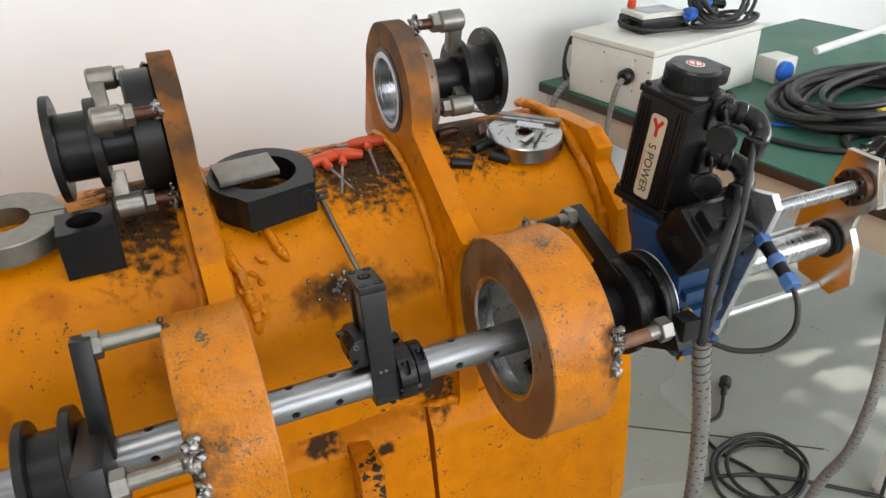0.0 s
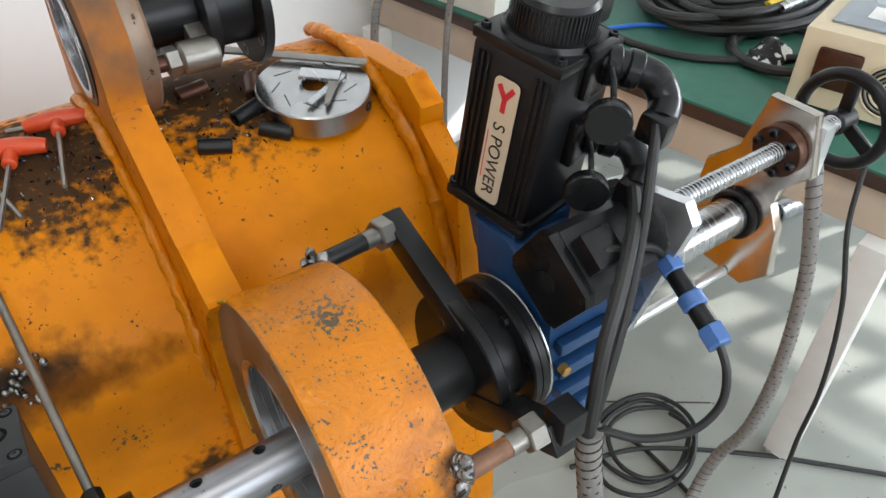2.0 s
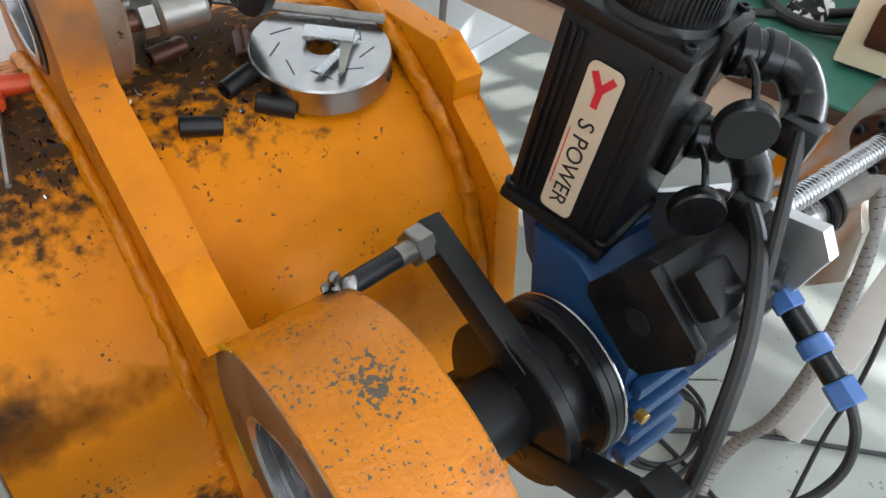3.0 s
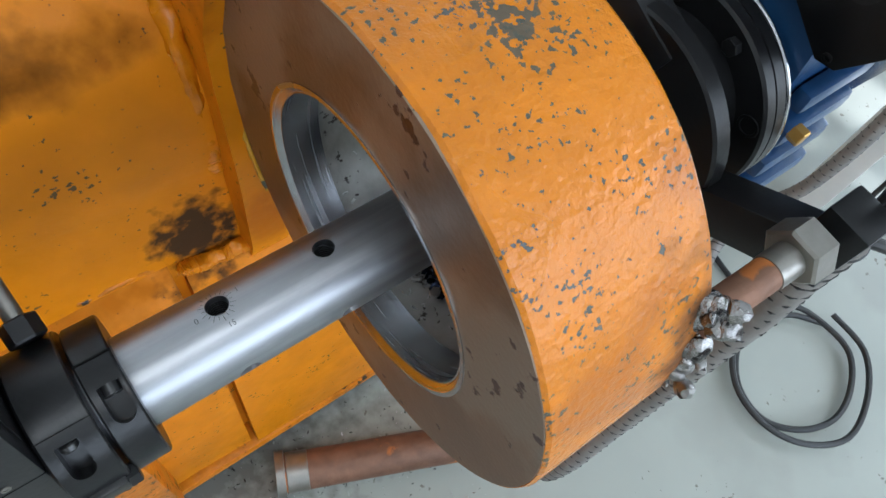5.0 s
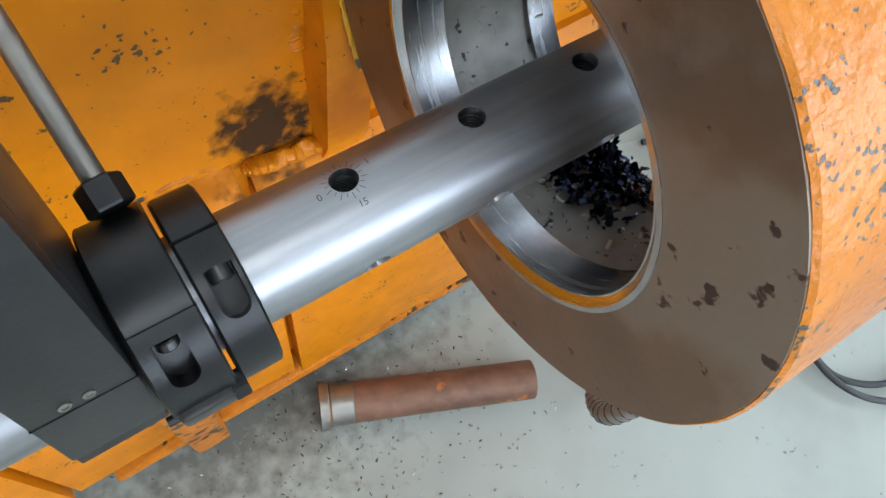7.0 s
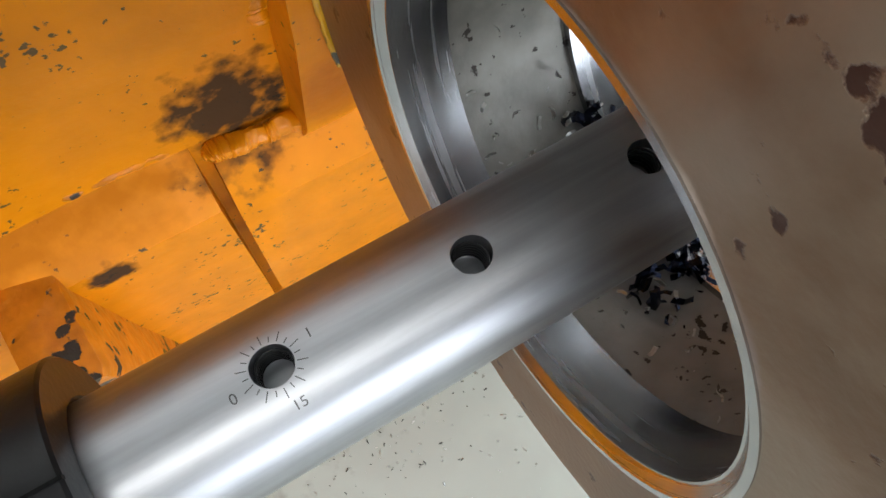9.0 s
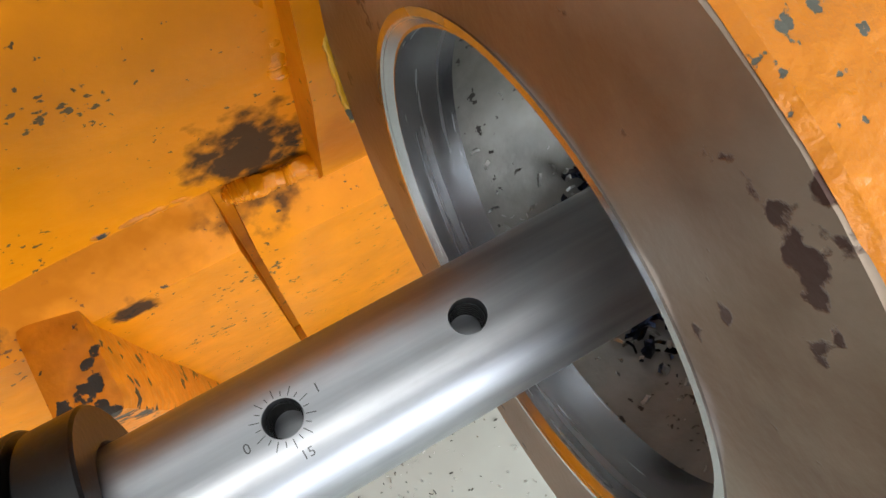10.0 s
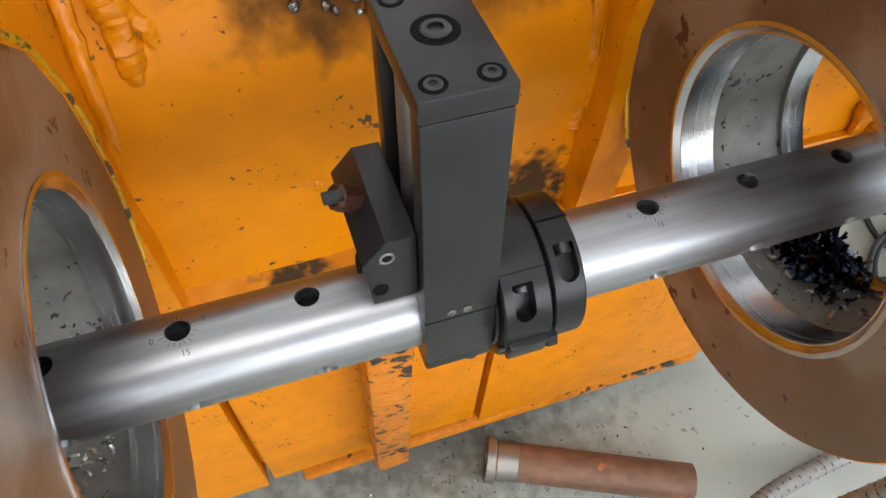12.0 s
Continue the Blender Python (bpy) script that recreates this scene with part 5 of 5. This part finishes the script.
wrapped("wrapped_cabinet_lead", "grey spiral-wrapped lead from the cabinet's plug to the floor", [(CX0 - 0.038, 0.705, 0.872), (CX0 - 0.062, 0.71, 0.83), (CX0 - 0.070, 0.72, 0.70), (CX0 - 0.072, 0.72, 0.45), (CX0 - 0.06, 0.70, 0.15), (CX0 - 0.03, 0.66, 0.02)], 0.009, R)
wrapped("wrapped_wall_lead", "grey spiral-wrapped lead hanging behind the cabinet", [(CX0 + 0.05, 0.985, 0.80), (CX0 - 0.03, 0.97, 0.775), (CX0 - 0.09, 0.955, 0.70), (CX0 - 0.10, 0.95, 0.45), (CX0 - 0.09, 0.94, 0.04)], 0.012, R)
cable("cabinet_lead", "black lead looping from the back of the cabinet", [(1.35, 0.97, 0.93), (1.26, 0.99, 0.94), (1.22, 0.985, 0.87), (1.225, 0.98, 0.80), (1.27, 0.975, 0.775)], 0.006, RUBBER, R)
cable("cabinet_lead", "black lead looping from the back of the cabinet", [(1.34, 0.975, 0.91), (1.25, 1.00, 0.91), (1.235, 0.99, 0.83), (1.28, 0.98, 0.775)], 0.005, RUBBER, R)

pen = thing("control_pendant", "grey hand control box with a display and red stop button", "control box", R @ pose(1.44, 0.82, CZ1 + 0.001, 0, 0, -14))
part("base", span(-0.085, 0.085, -0.065, 0.065, 0.0, 0.045, 0.006), PLASTIC, pen)
part("top_shell", span(-0.082, 0.082, -0.062, 0.062, 0.0455, 0.060, 0.004), CABINET, pen)
part("display", span(-0.055, 0.070, -0.045, 0.040, 0.0602, 0.0618, 0.001), SCREEN, pen)
part("stop_button", rod((-0.050, 0.048, 0.060), (-0.050, 0.048, 0.088), 0.014, 24, bevel=0.004), RED, pen, "red mushroom button")
part("lead_gland", rod((-0.086, 0.0, 0.025), (-0.115, 0.0, 0.020), 0.009, 18), PLASTIC, pen)
cable("pendant_lead", "black lead of the hand control box", [(1.40, 0.845, 0.995), (1.33, 0.86, 1.0), (1.32, 0.82, 0.99), (1.37, 0.74, 0.983), (1.52, 0.69, 0.982), (1.64, 0.66, 0.982)], 0.0055, RUBBER, R)


def loops(name, label, c, rx, ry, turns_, r, seed, m=R, lift=0.010, rise=0.004, sag=0.0, mat=RUBBER, tilt=None):
    """A loose coil of cable with uneven turns."""
    g = random.Random(seed)
    pts = []
    for k in range(turns_ * 10 + 1):
        a = 2 * math.pi * k / 10
        w = 1 + 0.16 * math.sin(a * 0.37 + seed) + g.uniform(-0.05, 0.05)
        pts.append(Vector((c[0] + rx * w * math.cos(a) + 0.02 * math.sin(a * 0.21), c[1] + ry * w * math.sin(a), c[2] + lift + rise * k / 10 + g.uniform(0, 0.006))))
    if tilt:
        pts = [Vector(c) + (tilt @ (p - Vector(c))) for p in pts]
    return cable(name, label, pts, r, mat, m, 9, 5)


up = Euler((radians(64), 0, radians(-20))).to_matrix()
loops("cable_coil", "black cable bundle heaped on the cabinet", (1.66, 0.74, CZ1 + 0.075), 0.105, 0.085, 4, 0.0065, 3, tilt=up)
loops("cable_coil", "black cable bundle heaped on the cabinet", (1.60, 0.78, CZ1 + 0.09), 0.12, 0.075, 3, 0.006, 14, tilt=Euler((radians(50), radians(15), radians(25))).to_matrix())
loops("cable_coil", "black cable bundle heaped on the cabinet", (1.63, 0.70, CZ1 + 0.002), 0.14, 0.07, 2, 0.0065, 4)
for x, y, z, rz in ((1.52, 0.735, CZ1 + 0.05, 10), (1.68, 0.80, CZ1 + 0.055, -30)):
    pg = thing("blue_plug", "blue and black industrial plug on the cabinet", "plug", R @ pose(x, y, z, 0, 8, rz), group="blue plugs")
    part("collar", rod((-0.022, 0, 0), (0.022, 0, 0), 0.020, 14, bevel=0.003), BLUE_PLUG, pg)
    part("body", rod((0.022, 0, 0), (0.075, 0, 0), 0.015, 20, bevel=0.004), PLASTIC, pg)
    for k in range(3):
        a = radians(120 * k)
        part("pin", rod((-0.022, 0.009 * math.cos(a), 0.009 * math.sin(a)), (-0.040, 0.009 * math.cos(a), 0.009 * math.sin(a)), 0.0025, 10), DULL_STEEL, pg)
so = thing("wall_socket_box", "grey industrial socket box with a blue flap beside the cabinet", "socket", R @ pose(1.86, 0.60, BZ + 0.001, 0, 0, -10))
part("box", span(-0.05, 0.05, -0.045, 0.045, 0.0, 0.085, 0.008), CABINET, so)
part("flap", rod((-0.02, -0.045, 0.045), (-0.02, -0.068, 0.045), 0.034, 24, bevel=0.004), BLUE_PLUG, so)

for k, (rx, ry, t, s) in enumerate(((0.30, 0.20, 3, 5), (0.27, 0.18, 3, 6), (0.33, 0.16, 2, 7))):
    loops("hose_coil", "thick black cable lying in wide loops on the green bench", (1.78, 0.25 + 0.02 * k, BZ + 0.018 * k), rx, ry, t, 0.0115, s, rise=0.010)
loops("hose_coil", "thick black cable lying in wide loops on the green bench", (1.86, 0.22, BZ + 0.03), 0.36, 0.13, 3, 0.0095, 17, rise=0.012)
loops("hose_coil", "thick black cable loop at the bench's front", (1.52, 0.02, BZ), 0.13, 0.11, 1, 0.0115, 8)
cable("bench_lead", "black cable trailing over the bench", [(1.36, 0.42, BZ + 0.008), (1.33, 0.30, BZ + 0.008), (1.36, 0.16, BZ + 0.008), (1.48, 0.02, BZ + 0.010), (1.62, -0.05, BZ + 0.01), (1.75, 0.0, BZ + 0.012)], 0.009, RUBBER, R)
cable("blue_lead", "bright blue thin cable on the bench", [(1.36, 0.40, BZ + 0.006), (1.44, 0.35, BZ + 0.006), (1.50, 0.28, BZ + 0.006), (1.55, 0.26, BZ + 0.006)], 0.005, BLUE_PLUG, R)
lance = thing("steel_lance", "chromed steel tube with yellow tape on the cables", "tube", R)
part("tube", rod((1.62, 0.10, BZ + 0.062), (2.05, 0.0, BZ + 0.10), 0.012, 24, bevel=0.001), STEEL, lance)
part("tape", rod((1.615, 0.128, BZ + 0.060), (1.72, 0.105, BZ + 0.068), 0.0128, 24), YELLOW, lance, "yellow tape")
solo("white_pipe", rod((1.95, 0.52, BZ + 0.10), (2.7, 0.25, BZ + 0.26), 0.014, 24, bevel=0.001), WHITE, "white plastic pipe leaning over the bench", "pipe", R)
ch = thing("glove_bundle", "crumpled black and white patterned glove on the bench", "glove", R @ pose(1.472, 0.050, BZ + 0.012))
gb = bmesh.new()
bmesh.ops.create_icosphere(gb, subdivisions=4, radius=0.05, matrix=Matrix.Diagonal((1.1, 0.8, 0.5, 1)))
part("cloth", rough(gb, 0.022, 28, 2), material("patterned_cloth", (0.012, 0.012, 0.013), 0.8, 0, 0.2, 60, 0.4, 150, spots=(0.75, 0.74, 0.72), spot_scale=42, spot_cut=0.54), ch)

ht = thing("power_supply_box", "beige power supply box with display and fan grille on bench", "power supply", R @ pose(1.302, -0.055, BZ + 0.012, 0, 0, 4))
part("case", span(0, 0.30, -0.24, 0, 0, 0.150, 0.006), BEIGE, ht)
part("top_panel", span(0.045, 0.26, -0.21, -0.03, 0.1505, 0.156, 0.003), SCREEN, ht)
part("display", span(0.09, 0.16, -0.15, -0.08, 0.1563, 0.158, 0.001), WHITE, ht)
part("socket_cover", span(-0.014, 0.0, -0.115, -0.035, 0.045, 0.122, 0.008), BROWN_METAL, ht, "dark brown socket cover")
for k in range(6):
    part("fan_ring", tube_of((-0.001, -0.175, 0.068), (-0.004, -0.175, 0.068), 0.012 + 0.008 * k, 0.008 + 0.008 * k, 36, bevel=0.0008), BEIGE if k % 2 else DULL_STEEL, ht)
part("fan_hole", rod((-0.0006, -0.175, 0.068), (-0.0012, -0.175, 0.068), 0.052, 40), PLASTIC, ht)
for x, y in ((0.03, -0.03), (0.03, -0.21), (0.27, -0.03), (0.27, -0.21)):
    part("rubber_foot", rod((x, y, -0.012), (x, y, 0.001), 0.014, 18, bevel=0.002), RUBBER, ht)
part("top_handle", sweep([(0.10, -0.20, 0.156), (0.10, -0.20, 0.18), (0.10, -0.16, 0.19), (0.10, -0.12, 0.18), (0.10, -0.12, 0.156)], 0.008, 12), PLASTIC, ht)

tin = loops("thin_lead_coil", "thin black lead tied in a hanging coil beside the bench leg", (1.30, -0.50, 0.42), 0.055, 0.13, 6, 0.0028, 12, rise=0.0025, tilt=Euler((radians(78), 0, radians(65))).to_matrix())
cable("thin_lead", "thin black lead hanging from the bench", [(1.34, -0.47, 0.77), (1.33, -0.48, 0.68), (1.31, -0.49, 0.56), (1.30, -0.50, 0.46)], 0.0028, RUBBER, R)

# ---------------------------------------------------------------- on the floor
pipe = thing("rusty_pipe", "short rusty steel pipe with a collar on the floor", "pipe", B)
pa, pb = Vector((0.016, 0.060, -0.790)), Vector((0.308, -0.070, -0.793))
part("tube", tube_of(pa, pb, 0.030, 0.024, 40), RUST, pipe)
pd = (pb - pa).normalized()
part("collar", tube_of(pa - pd * 0.004, pa + pd * 0.010, 0.036, 0.022, 40), DULL_STEEL, pipe)
part("band", tube_of(pa + pd * 0.012, pa + pd * 0.045, 0.0312, 0.0295, 40), DULL_STEEL, pipe)
fp = thing("floor_plug", "black cable plug lying on the floor", "plug", R @ pose(1.207, 0.183, 0.019, 0, 0, 30))
part("body", rod((-0.02, 0, 0), (0.02, 0, 0), 0.018, 20, bevel=0.005), RUBBER, fp)
part("tail", rod((-0.055, 0, -0.006), (-0.02, 0, 0), 0.009, 16, bevel=0.003), RUBBER, fp)
cable("floor_lead", "black lead from the plug across the floor", [(1.16, 0.155, 0.012), (1.08, 0.11, 0.008), (1.0, 0.11, 0.008), (0.95, 0.03, 0.008), (0.96, -0.10, 0.008), (0.90, -0.30, 0.008), (0.84, -0.42, 0.008)], 0.0055, RUBBER, R)
loops("floor_cable_coil", "black cable coiled loosely on the floor", (0.965, -0.095, 0.0), 0.13, 0.10, 3, 0.0058, 21, rise=0.005)
loops("floor_cable_coil", "black cable coiled loosely on the floor", (0.80, -0.50, 0.0), 0.14, 0.12, 2, 0.0058, 22, rise=0.006)
cable("floor_lead", "black lead lying across the floor", [(0.80, 0.0, 0.007), (0.95, -0.10, 0.02), (1.12, -0.30, 0.012), (1.20, -0.42, 0.008), (1.28, -0.55, 0.007)], 0.0058, RUBBER, R)
cable("floor_joint", "dark seam strip along the concrete joint", [(0.55, 0.55, 0.0012), (0.86, 0.22, 0.0012), (1.02, 0.05, 0.0012), (1.20, -0.15, 0.0012)], 0.0022, GREASE, R, 6)
can = thing("chrome_cylinder", "chromed steel tube lying on the floor under the bench", "tube", R)
part("tube", tube_of((2.05, 0.05, 0.034), (2.27, -0.02, 0.034), 0.034, 0.027, 32), STEEL, can)
tagged(solo("floor_debris", scatter(420, lambda g: (g.gauss(0.05, 0.16), g.gauss(0.03, 0.10), 0.002), 0.0021, 31), SOOT, "dark chips and dirt scattered on the floor by the weldment", "debris"), kind="stuff")
tagged(solo("bright_floor_debris", scatter(300, lambda g: (g.gauss(0.10, 0.18), g.gauss(-0.04, 0.13), 0.002), 0.0022, 32), CHIP_BRIGHT, "bright chips scattered on the floor by the weldment", "debris"), kind="stuff")
